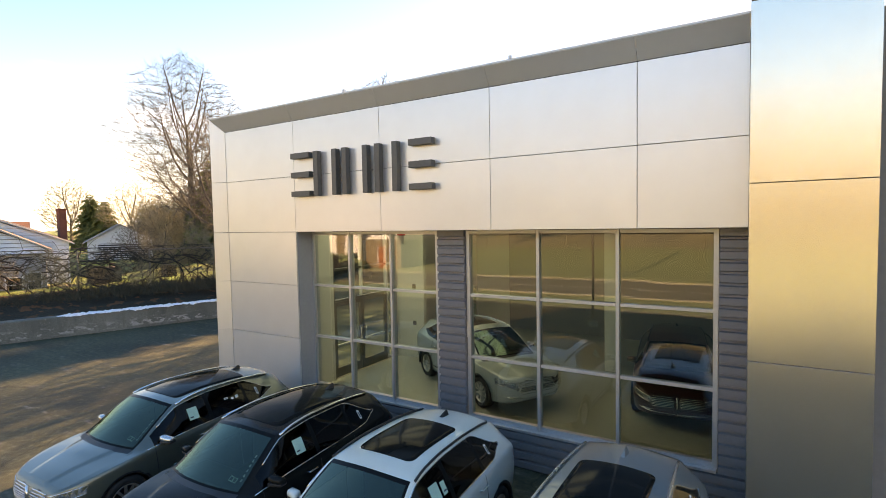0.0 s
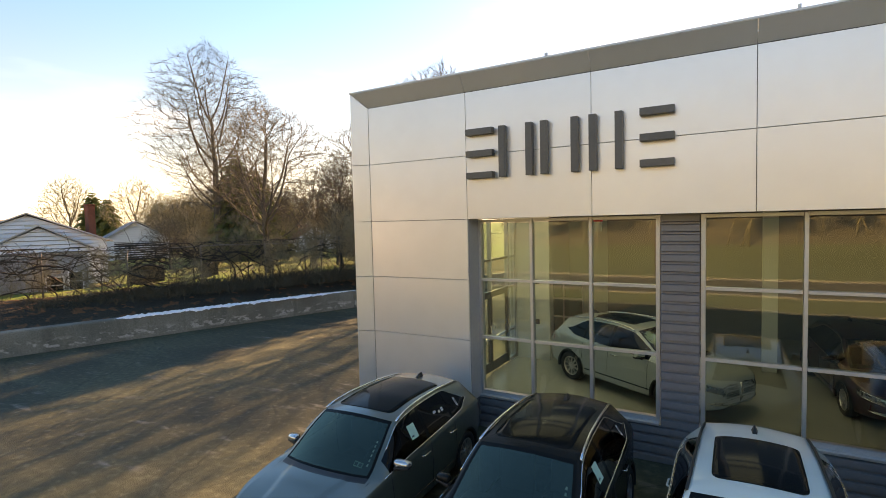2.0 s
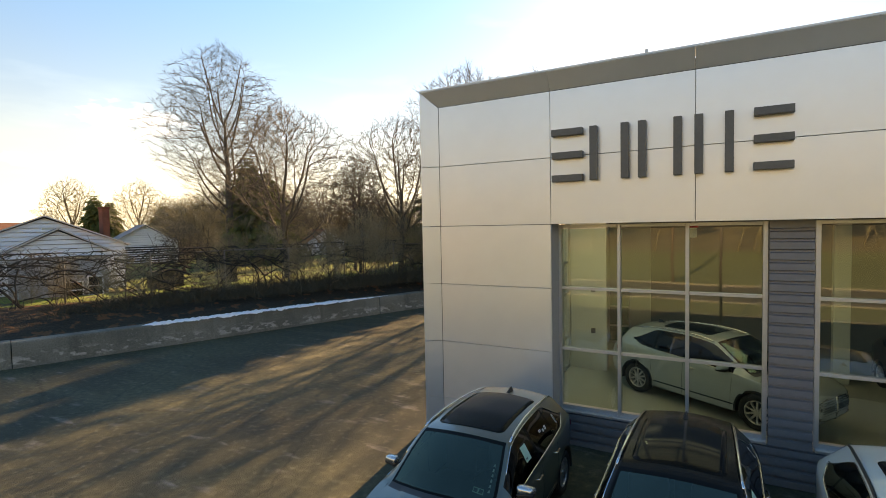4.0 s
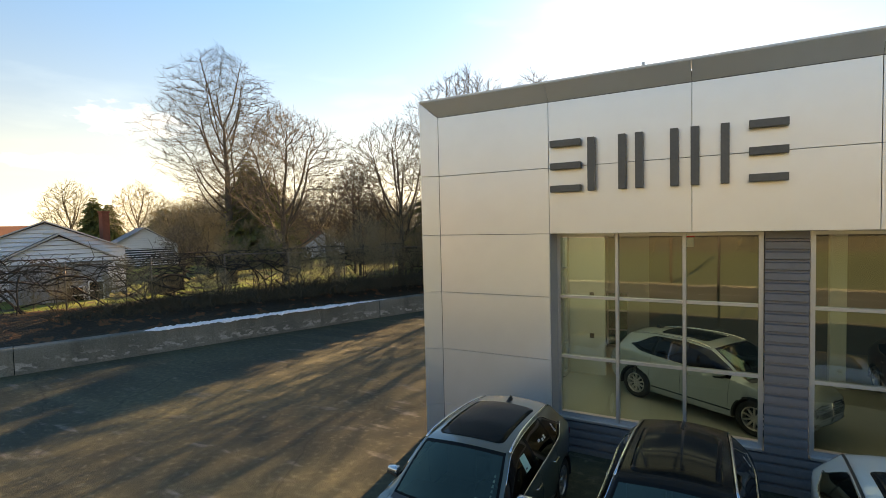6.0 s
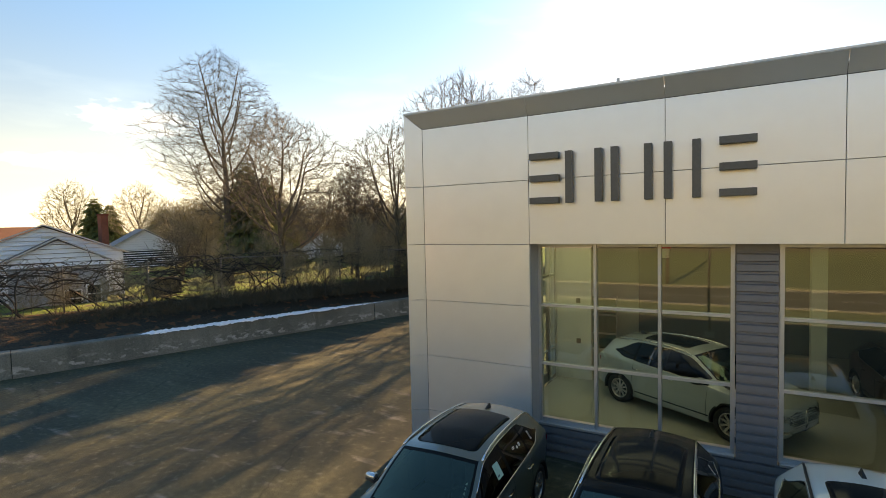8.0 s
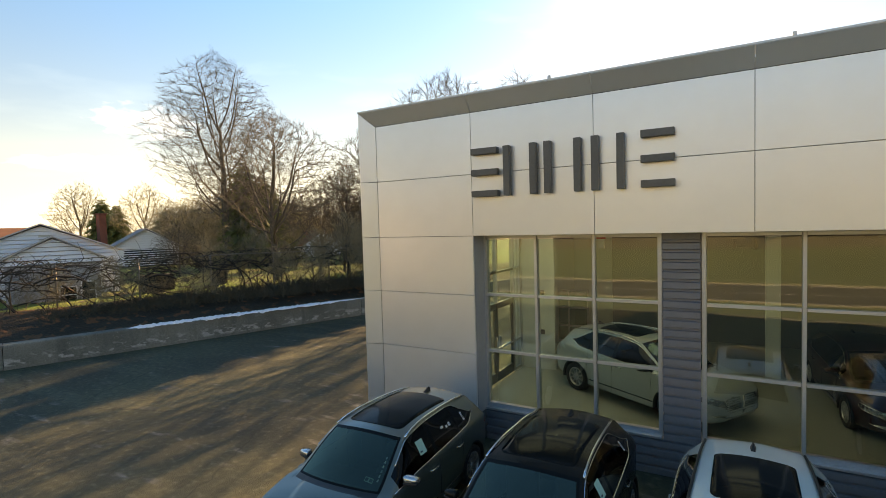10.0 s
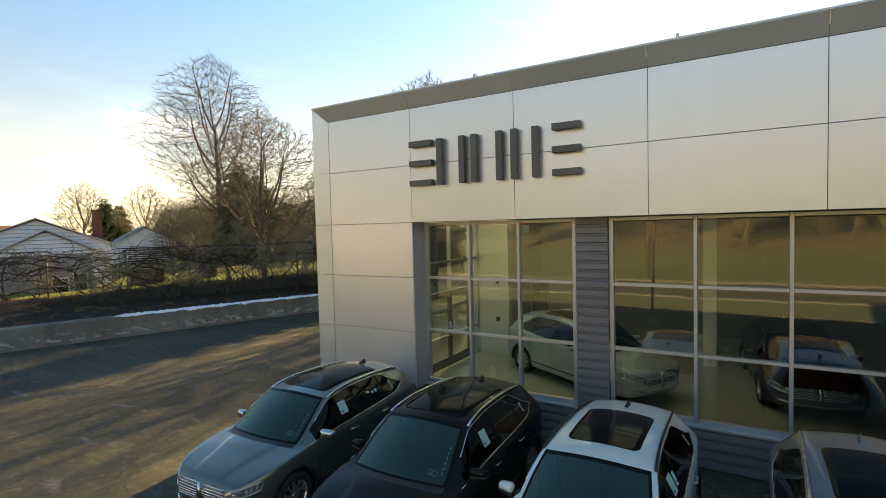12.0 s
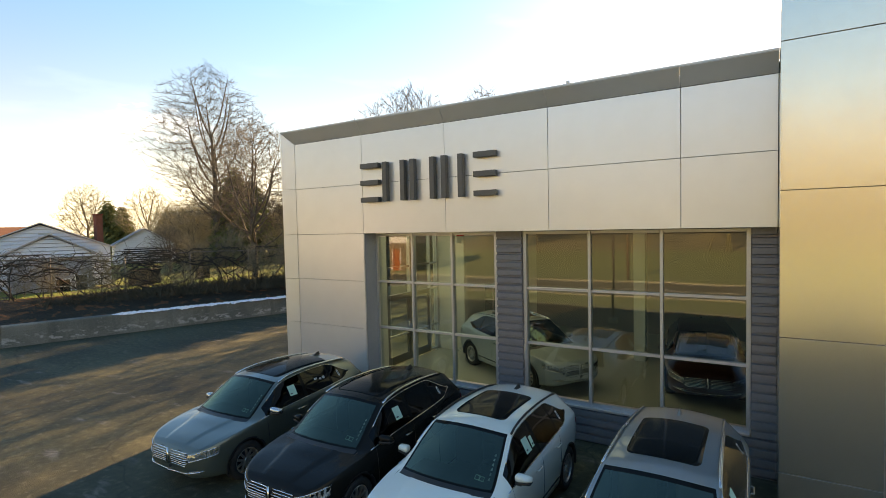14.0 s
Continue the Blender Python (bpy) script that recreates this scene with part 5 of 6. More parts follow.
        mesh("tail_lamp", tail_v, tail_f, M_TAIL, car)
    mesh("lower_grille", *front_grid(-0.40, 0.40, lambda t: 0.405, lambda t: 0.485, 8, 1, 0.004), M_TRIM, car)
    tube("badge_bar", [(0, Shape.front(0, 0.55) - 2.275 - 0.014, 0.51), (0, Shape.front(0, 0.74) - 2.275 - 0.014, 0.775)], 0.02, M_CHROME, car, 6, "plain bright upright badge")
    # papers on the glass
    for kind, u0, u1, z0, z1, skew, sgn in stickers:
        ptsv, fc = side_patch(u0, u1, z0, z1, 0.006, skew, sgn)
        s = mesh("window_sticker", ptsv, fc, M_PAPER if kind == "mint" else M_PAPER_W, car, False, "mint paper sheet on the window" if kind == "mint" else "white paper slip on the window")
        if kind == "white":
            mesh("print_bar", side_patch(u0 + .012, u1 - .012, z0 + .02, z1 - .02, 0.008, skew, sgn)[0], fc, M_INK, s)
        else:
            mesh("print_bar", side_patch(u0 + .02, u0 + .08, z0 + .03, z0 + .05, 0.008, skew, sgn)[0], fc, M_INK, s)

    def on_windshield(x, u, off=0.006):
        v = 1 - abs(x) / Shape.edge_w(u)
        return (x, u - 2.275 - off * 0.5, Shape.top(u) - Shape.drop(u) + Shape.drop(u) * math.sin(v * math.pi / 2) + off)
    if stickers:
        tag = mesh("windshield_sticker", [on_windshield(0.40, 1.20), on_windshield(0.54, 1.20), on_windshield(0.54, 1.26), on_windshield(0.40, 1.26)], [(0, 1, 2, 3)], M_PAPER, car, False, "small printed sticker low on the windshield")
        for k in range(2):
            mesh("print_bar", [on_windshield(0.41 + .07 * k, 1.21, .008), on_windshield(0.46 + .07 * k, 1.21, .008), on_windshield(0.46 + .07 * k, 1.25, .008), on_windshield(0.41 + .07 * k, 1.25, .008)], [(0, 1, 2, 3)], M_INK, tag)
        for k in range(6):
            u = 1.24 + 0.055 * k
            mesh("paint_mark", [on_windshield(0.585 - 0.006 * k, u), on_windshield(0.615 - 0.006 * k, u), on_windshield(0.610 - 0.006 * k, u + 0.03), on_windshield(0.595 - 0.006 * k, u + 0.034)], [(0, 1, 2, 3)], M_PAPER_W, car, False, "white marker stroke on the windshield")
    return car


STK = (("mint", 2.02, 2.20, 1.20, 1.39, 0.0, 1), ("white", 3.42, 3.47, 1.25, 1.37, -0.01, 1))
MARKS = (("white", 2.74, 2.82, 1.33, 1.36, 0.0, 1), ("white", 2.88, 2.93, 1.30, 1.335, 0.0, 1), ("white", 2.97, 3.03, 1.30, 1.35, 0.0, 1))
suv("parked_suv", (-8.52, 5.40, 0), 1.4, M_PAINT_GREY, "dark grey metallic SUV parked nose out beside the pier", STK + MARKS, (1, 1, 0.96), roof_panes=((2.02, 3.42),), roof_half=0.50)
suv("parked_suv", (-5.86, 5.36, -0.03), 0.8, M_PAINT_BLACK, "black SUV parked nose out before the display window", STK, roof_panes=((2.02, 3.42),), roof_half=0.50)
suv("parked_suv", (-3.45, 5.28, -0.055), 0, M_PAINT_WHITE, "pearl white SUV with dark glass roof parked nose out", STK + (("mint", 2.24, 2.33, 1.22, 1.36, 0.0, 1),), trim=M_TRIM)
suv("parked_suv", (-0.80, 5.04, -0.08), 0, M_PAINT_SILVER, "large silver-blue SUV with dark glass roof parked nose out", STK, (1.0, 1.14, 1.03), M_CAP)
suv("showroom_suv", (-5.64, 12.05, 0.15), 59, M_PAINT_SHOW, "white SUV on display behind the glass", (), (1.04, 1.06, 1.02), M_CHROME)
suv("showroom_sedan", (-1.05, 13.6, 0.15), 7, M_PAINT_DARK, "dark ruby sedan facing out on the showroom floor", (), (1.0, 1.06, 0.9), M_TRIM, ())


# ---------------------------------------------------------------- trees and brush
def grow(seed, height, r0, first=0.25, counts=(11, 6, 5, 4), spread=0.85, rise=0.5, ratio=0.42, thin=0.006):
    """Bare tree: returns thick limbs and thin twigs as tube paths from the origin."""
    rng = random.Random(seed)
    limbs, twigs = [], []

    def branch(p, d, length, r, level):
        steps = 6 if level == 0 else 4 if level < 3 else 2
        path, pos, cur = [(p.copy(), r)], p.copy(), d.normalized()
        pts = [pos.copy()]
        for k in range(steps):
            wob = 0.09 if level == 0 else 0.14 if level == 1 else 0.08 if level == 2 else 0.04
            cur = (cur + Vector((rng.gauss(0, wob), rng.gauss(0, wob), rng.gauss(0, wob) + (rise * 0.22 if 0 < level < 3 else 0.05)))).normalized()
            pos = pos + cur * (length / steps)
            path.append((pos.copy(), max(thin * 0.6, r * (1 - 0.78 * (k + 1) / steps))))
            pts.append(pos.copy())
        (limbs if level < 2 else twigs).append(path)
        if level >= len(counts):
            return
        n = counts[level]
        for q in range(n):
            t = first + (1 - first) * (q + rng.random() * 0.8) / n if level == 0 else 0.22 + 0.78 * (q + rng.random()) / n
            t = min(t, 0.99)
            k = min(int(t * steps), steps - 1)
            f = t * steps - k
            at = pts[k].lerp(pts[k + 1], f)
            axis = (pts[k + 1] - pts[k]).normalized()
            a = q * 2.4 + rng.uniform(-0.6, 0.6)
            side = axis.cross(Vector((math.cos(a), math.sin(a), 0.37 * math.sin(a * 3)))).normalized()
            sp = spread if level == 0 else spread * 0.78
            nd = (axis * (1 - 0.45 * sp) + side * sp + Vector((0, 0, rise * (0.4 if level == 0 else 0.2)))).normalized()
            ln = length * (ratio if level == 0 else ratio + 0.06 if level == 1 else 0.62 if level == 2 else 0.72) * (1.15 - 0.55 * t if level == 0 else 1.1 - 0.4 * t) * rng.uniform(0.75, 1.2)
            branch(at, nd, ln, max(thin, r * (1 - 0.75 * t) * 0.55), level + 1)
    branch(Vector((0, 0, -0.3)), Vector((rng.gauss(0, 0.03), rng.gauss(0, 0.03), 1)), height, r0, 0)
    return limbs, twigs


def crown_points(rng, n, height, base, radius, widest, lean=0.0):
    """Points that fill an egg-shaped crown from base to the top, denser towards the skin."""
    pts = []
    while len(pts) < n:
        t = rng.random()
        w = (t / widest) ** 0.6 if t < widest else max(0.0, 1 - ((t - widest) / (1 - widest)) ** 2.1)
        a = rng.uniform(0, 2 * math.pi)
        lobes = 0.88 + 0.5 * noise.noise(Vector((math.cos(a) * 1.7, math.sin(a) * 1.7, t * 4.2 + 1.7 * height)))
        r = radius * w * lobes * rng.random() ** 0.55
        if rng.random() > 0.15 + 0.85 * w:
            continue
        pts.append((r * math.cos(a) + lean * t * radius, r * math.sin(a), height * (base + (1 - base) * t)))
    return np.array(pts)


def spread_tree(seed, height, base, radius, widest, n, step, r_tip, trunk_to, reach, kill, power=2.2, twig=0.5, scaffold=9, limb_from=0.3, lean=0.0, side=2):
    """Bare tree whose limbs grow towards points in the crown; returns limbs and twigs as tube paths."""
    rng = random.Random(seed)
    goal = crown_points(rng, n, height, base, radius, widest, lean)
    pos, par = [], []
    z, x, y, last = -0.3, 0.0, 0.0, -1
    while z < height * trunk_to:
        pos.append((x, y, z))
        par.append(last)
        last = len(pos) - 1
        x, y, z = x + rng.gauss(0, 0.07) * step, y + rng.gauss(0, 0.07) * step, z + step
    trunk = len(pos)
    for k in range(scaffold):
        f = (k + rng.random() * 0.7) / scaffold
        h = height * (limb_from + (trunk_to - limb_from) * f)
        j = min(range(trunk), key=lambda c: abs(pos[c][2] - h))
        az, el = k * 2.4 + rng.uniform(-0.4, 0.4), radians(12 + 50 * f + rng.uniform(-6, 8))
        length = (radius * (0.95 - 0.35 * f) + height * 0.10 * f) * rng.uniform(0.8, 1.1)
        cur, last = pos[j], j
        for q in range(int(length / step)):
            el = min(el + 0.035 * rng.uniform(0.2, 1.8), 1.35)
            az += rng.gauss(0, 0.10)
            cur = (cur[0] + step * math.cos(el) * math.cos(az), cur[1] + step * math.cos(el) * math.sin(az), cur[2] + step * math.sin(el))
            pos.append(cur)
            par.append(last)
            last = len(pos) - 1
    near = np.full(len(goal), 1e9)
    who = np.zeros(len(goal), int)
    alive = np.ones(len(goal), bool)
    fresh = list(range(len(pos)))
    shoots = {}
    for it in range(140):
        for k in fresh:
            d = np.linalg.norm(goal - np.array(pos[k]), axis=1)
            m = d < near
            near[m], who[m] = d[m], k
        alive &= near > kill
        if it and not fresh:
            break
        use = alive & (near < reach)
        if not use.any():
            break
        fresh = []
        pull = {}
        for k in np.nonzero(use)[0]:
            v = goal[k] - np.array(pos[who[k]])
            pull.setdefault(int(who[k]), []).append(v / near[k])
        for k, vs in pull.items():
            d = np.sum(vs, axis=0)
            if par[k] >= 0:
                back = np.array(pos[k]) - np.array(pos[par[k]])
                d = d / (np.linalg.norm(d) + 1e-9) + 0.55 * back / (np.linalg.norm(back) + 1e-9)
            d = d / (np.linalg.norm(d) + 1e-9) + np.array((rng.gauss(0, 0.11), rng.gauss(0, 0.11), 0.16 + rng.gauss(0, 0.11)))
            q = np.array(pos[k]) + step * d / np.linalg.norm(d)
            if len(shoots.get(k, ())) > 2 or any(np.linalg.norm(q - o) < 0.6 * step for o in shoots.get(k, ())):
                continue
            shoots.setdefault(k, []).append(q)
            pos.append(tuple(q))
            par.append(k)
            fresh.append(len(pos) - 1)
        if len(pos) > 14000:
            break
    kids = [[] for _ in pos]
    area = [0.0] * len(pos)
    for k in range(len(pos) - 1, -1, -1):
        if not kids[k]:
            area[k] = r_tip ** power
        if par[k] >= 0:
            kids[par[k]].append(k)
            area[par[k]] += area[k]
    rad = [a ** (1 / power) for a in area]
    limbs, twigs = [], []
    todo = [(-1, 0)]
    while todo:
        src, k = todo.pop()
        path = [(Vector(pos[src]), min(rad[src], rad[k] * 1.25))] if src >= 0 else []
        while True:
            path.append((Vector(pos[k]), rad[k]))
            if not kids[k]:
                break
            ks = sorted(kids[k], key=lambda c: -area[c])
            todo += [(k, c) for c in ks[1:]]
            k = ks[0]
        if len(path) > 1:
            (limbs if path[0][1] > r_tip * 4.5 else twigs).append(path)
    for k in range(len(pos)):
        if rad[k] > r_tip * 2.6 or par[k] < 0:
            continue
        back = (Vector(pos[k]) - Vector(pos[par[k]])).normalized()
        for q in range(side + (2 if not kids[k] else 0)):
            d = (back * 1.15 + Vector((rng.gauss(0, 0.42), rng.gauss(0, 0.42), rng.gauss(0.34, 0.34)))).normalized()
            a = Vector(pos[k])
            ln = twig * rng.uniform(0.5, 1.2)
            mid = a + d * ln * 0.5
            twigs.append([(a, r_tip * 0.8), (mid, r_tip * 0.65), (mid + (d + Vector((rng.gauss(0, 0.2), rng.gauss(0, 0.2), 0.22))).normalized() * ln * 0.5, r_tip * 0.35)])
    return limbs, twigs


TREES = {}
TOPS = {}
SPREAD = {
    "big": dict(seed=11, height=18.0, base=0.15, radius=6.0, widest=0.52, n=5200, step=0.24, r_tip=0.0095, trunk_to=0.66, reach=1.9, kill=0.42, power=2.05, twig=0.7, scaffold=17, limb_from=0.20, lean=-0.10, side=2),
    "round": dict(seed=5, height=10.6, base=0.20, radius=5.0, widest=0.5, n=4200, step=0.18, r_tip=0.0080, trunk_to=0.48, reach=1.4, kill=0.31, power=2.05, twig=0.45, scaffold=12, limb_from=0.18),
    "tall": dict(seed=17, height=12.4, base=0.10, radius=3.8, widest=0.70, n=4000, step=0.2, r_tip=0.0085, trunk_to=0.5, reach=1.5, kill=0.3, power=2.8, twig=0.55, scaffold=20, limb_from=0.08),
    "slim": dict(seed=8, height=10.0, base=0.16, radius=2.7, widest=0.5, n=2600, step=0.18, r_tip=0.0080, trunk_to=0.75, reach=1.2, kill=0.27, twig=0.5, scaffold=13, limb_from=0.22),
    "far": dict(seed=31, height=10.5, base=0.12, radius=4.7, widest=0.42, n=2600, step=0.26, r_tip=0.013, trunk_to=0.5, reach=2.0, kill=0.38, twig=0.6, scaffold=11, limb_from=0.12),
}


def tree(kind, x, y, z, turn=0.0, scale=1.0, label="tall bare deciduous tree with fine twigs", top=None):
    if kind not in TREES:
        if kind in SPREAD:
            limbs, twigs = spread_tree(**SPREAD[kind])
        else:
            limbs, twigs = grow(**{
                "brush": dict(seed=21, height=3.0, r0=0.05, first=0.05, counts=(12, 8, 7), spread=0.85, rise=0.45, ratio=0.6, thin=0.008),
                "thicket": dict(seed=41, height=4.6, r0=0.08, first=0.05, counts=(16, 9, 9), spread=0.85, rise=0.5, ratio=0.5, thin=0.012),
                "hill": dict(seed=51, height=9.5, r0=0.06, first=0.22, counts=(14, 8, 6), spread=0.75, rise=0.5, ratio=0.42, thin=0.018),
            }[kind])
        e = empty("tree")
        v, f = tubes(limbs, 6)
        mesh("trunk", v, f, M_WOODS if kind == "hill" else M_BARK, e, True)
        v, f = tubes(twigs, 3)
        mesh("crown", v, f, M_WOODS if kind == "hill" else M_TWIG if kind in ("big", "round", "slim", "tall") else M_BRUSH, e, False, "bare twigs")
        if kind in ("brush", "thicket"):
            e.name = "shrub"
        tagged(e, label, "shrub" if kind in ("brush", "thicket") else "tree", group="bare shrubs by the fence" if kind in ("brush", "thicket") else "bare trees")
        TREES[kind] = e
        TOPS[kind] = max(c.z for c in v)
        if top:
            scale = (top - z) / TOPS[kind]
        e.matrix_basis = pose(x, y, z, 0, 0, turn) @ Matrix.Scale(scale, 4)
        return e
    src = TREES[kind]
    if top:
        scale = (top - z) / TOPS[kind]
    c = copy_thing(src, pose(x, y, z, 0, 0, turn))
    c.scale = (scale,) * 3
    tagged(c, label)
    return c


def conifer(x, y, z, height, width, seed):
    """Spruce: whorls of drooping boughs, each a feathered spray of needle shards."""
    rng = random.Random(seed)
    e = empty("conifer", (x, y, z))
    tagged(e, "olive green conifer with drooping boughs", "tree")
    v, f = tubes([[(Vector((0, 0, -0.2)), height * 0.022), (Vector((0, 0, height)), 0.01)]], 6)
    mesh("trunk", v, f, M_BARK, e, True)
    verts, faces = [], []
    t = 0.06
    while t < 0.98:
        reach = width * 0.5 * (1 - t) ** 0.6 * (0.85 + 0.3 * rng.random()) + 0.12
        nb = max(4, int(11 * (1 - 0.5 * t)))
        turn = rng.random() * 6.28
        for k in range(nb):
            a = turn + k * 6.283 / nb + rng.gauss(0, 0.16)
            ln = reach * rng.uniform(0.62, 1.18)
            out = Vector((math.cos(a), math.sin(a), 0))
            side = Vector((-math.sin(a), math.cos(a), 0))
            for q in range(22):
                u = (q + rng.random()) / 22
                c = Vector((0, 0, height * t)) + out * ln * u + Vector((0, 0, -0.42 * ln * u * u + 0.16 * ln * u))
                for sg in (-1, 1):
                    d = (out * 0.75 + side * sg * rng.uniform(0.35, 1.0) + Vector((0, 0, rng.gauss(-0.2, 0.22)))).normalized()
                    l2 = ln * 0.30 * (1.08 - 0.7 * u) * rng.uniform(0.7, 1.2) + 0.07
                    wd = l2 * 0.27
                    up = Vector((rng.gauss(0, 0.3), rng.gauss(0, 0.3), 1)).normalized() * wd
                    b = len(verts)
                    verts += [c - up, c + d * l2 * 0.55 - up * 1.3, c + d * l2, c + d * l2 * 0.5 + up]
                    faces += [(b, b + 1, b + 2), (b, b + 2, b + 3)]
        t += 0.029 * (0.8 + 0.4 * rng.random())
    mesh("crown", verts, faces, M_NEEDLE, e, False, "olive green needles")
    return e


tree("big", -40.1, 25.9, 1.2, 20, 1.0, "very tall bare tree rising over the houses", 19.6)
tree("round", -27.9, 20.2, 1.4, 40, 1.0, "spreading bare tree by the fence", 12.0)
tree("round", -23.3, 25.3, 1.2, 200, 1.0, "bare tree with a rounded crown behind the retaining wall", 11.6)
tree("slim", -25.6, 24.2, 1.2, 160, 1.0, "slim bare tree among the brush", 9.4)
tree("slim", -27.0, 25.4, 1.2, 100, 1.0, "slim bare tree among the brush", 9.0)
tree("round", -34.3, 30.9, 1.2, 80, 1.0, "bare tree in the yard behind the fence", 9.0)
tree("tall", -18.0, 24.4, 1.0, 130, 1.0, "tall bare tree whose crown shows over the showroom roof", 13.5)
# the next two trees stay hidden by the building; added to dapple the lot
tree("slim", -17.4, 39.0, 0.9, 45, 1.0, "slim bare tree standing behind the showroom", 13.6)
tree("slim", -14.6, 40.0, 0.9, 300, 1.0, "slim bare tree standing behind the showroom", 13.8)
tree("slim", -16.5, 30.8, 0.9, 190, 1.0, "slim bare tree whose top shows over the roof", 14.7)
tree("round", -36.5, 19.5, 1.2, 250, 0.55, "small bare tree in the yard", 5.2)
tree("far", -90.5, 37.7, 0.8, 10, 0.85, "wide bare tree far off beyond the houses", 13.0)
tree("far", -76.3, 39.6, 0.8, 75, 0.85, "bare tree far off beyond the houses", 12.0)
for x, y, top in ((-51.5, 30.3, 8.4), (-51.9, 32.5, 8.8), (-45.2, 29.3, 8.8), (-44.0, 30.8, 9.4), (-41.5, 31.4, 8.8), (-58.7, 33.2, 8.0), (-45.4, 26.8, 6.9), (-48.0, 31.2, 8.0), (-42.2, 33.6, 9.2)):
    tree("far", x, y, 1.0, 37 * x, 1.0, "twiggy bare tree in the yards behind the fence", top)
for k in range(40):
    rng = random.Random(100 + k)
    a = (k + rng.uniform(-0.3, 0.3)) / 39
    d = rng.uniform(0, 1)
    x, y = -58.8 + 24.2 * a, 32.0 + 13.6 * a
    tree("far", x * (1 + 0.26 * d), y * (1 + 0.30 * d), 0.8, rng.uniform(0, 360), 0.5, "bare tree of the far tree line", rng.uniform(5.5, 9.0))
for k in range(34):
    rng = random.Random(300 + k)
    s = 5.0 + k * 0.72
    p = fence_point(s)
    off = rng.uniform(-1.2, 1.8)
    tree("brush", p.x - off, p.y + off * 0.3, 1.35, rng.uniform(0, 360), rng.uniform(0.6, 1.15) * (0.55 if s < 12 else 1.0), "tangled bare shrub by the fence")
for k in range(10):
    rng = random.Random(700 + k)
    a = (k + rng.random() * 0.6) / 10
    depth = rng.uniform(4.0, 16.0)
    tree("thicket", -33.0 + 12.0 * a - depth * 0.75, 19.0 + 17.0 * a + depth * 0.45, 1.2, rng.uniform(0, 360), rng.uniform(0.55, 0.95), "dense bare thicket between the yards")
for x, y, top in ((-26.6, 28.6, 6.2), (-24.2, 30.0, 5.6)):
    tree("thicket", x, y, 1.2, 61 * x, 1.0, "dense bare thicket behind the retaining wall", top)
# the last two conifers are unseen, added behind the showroom to shade the lot
for x, y, h, w, sd in ((-83.7, 37.5, 8.7, 5.6, 1), (-81.6, 38.4, 7.8, 5.4, 2), (-68.2, 38.1, 6.6, 6.0, 3), (-62.0, 36.0, 5.8, 6.4, 4), (-40.0, 27.7, 9.4, 5.6, 5), (-39.6, 29.2, 8.2, 6.2, 6), (-46, 38.0, 6.5, 5.0, 7), (-36, 42.0, 4.6, 5.6, 8), (-22.6, 31.0, 11.0, 6.0, 9), (-24.6, 33.5, 11.3, 5.6, 10)):
    conifer(x, y, 1.0, h, w, sd)


def russet_bush(x, y, z, r):
    rng = random.Random(9)
    e = empty("russet_shrub", (x, y, z))
    tagged(e, "shrub that still holds its russet dry leaves", "shrub")
    limbs, twigs = grow(63, r * 1.6, 0.06, 0.1, (10, 6), 0.85, 0.5, 0.55, 0.012)
    v, f = tubes(limbs + twigs, 4)
    mesh("stem", v, f, M_BARK, e)
    verts, faces = [], []
    for path in twigs:
        for p, _ in path:
            for q in range(5):
                c = p + Vector((rng.gauss(0, 0.12), rng.gauss(0, 0.12), rng.gauss(0, 0.12)))
                d, g = Vector((rng.gauss(0, 1), rng.gauss(0, 1), rng.gauss(0, 1))).normalized() * 0.07, Vector((rng.gauss(0, 1), rng.gauss(0, 1), rng.gauss(0, 1))).normalized() * 0.05
                b = len(verts)
                verts += [c - d, c + g, c + d, c - g]
                faces.append((b, b + 1, b + 2, b + 3))
    mesh("crown", verts, faces, M_LEAF_DRY, e, False, "russet dry leaves")


russet_bush(-40.9, 30.4, 1.0, 2.2)


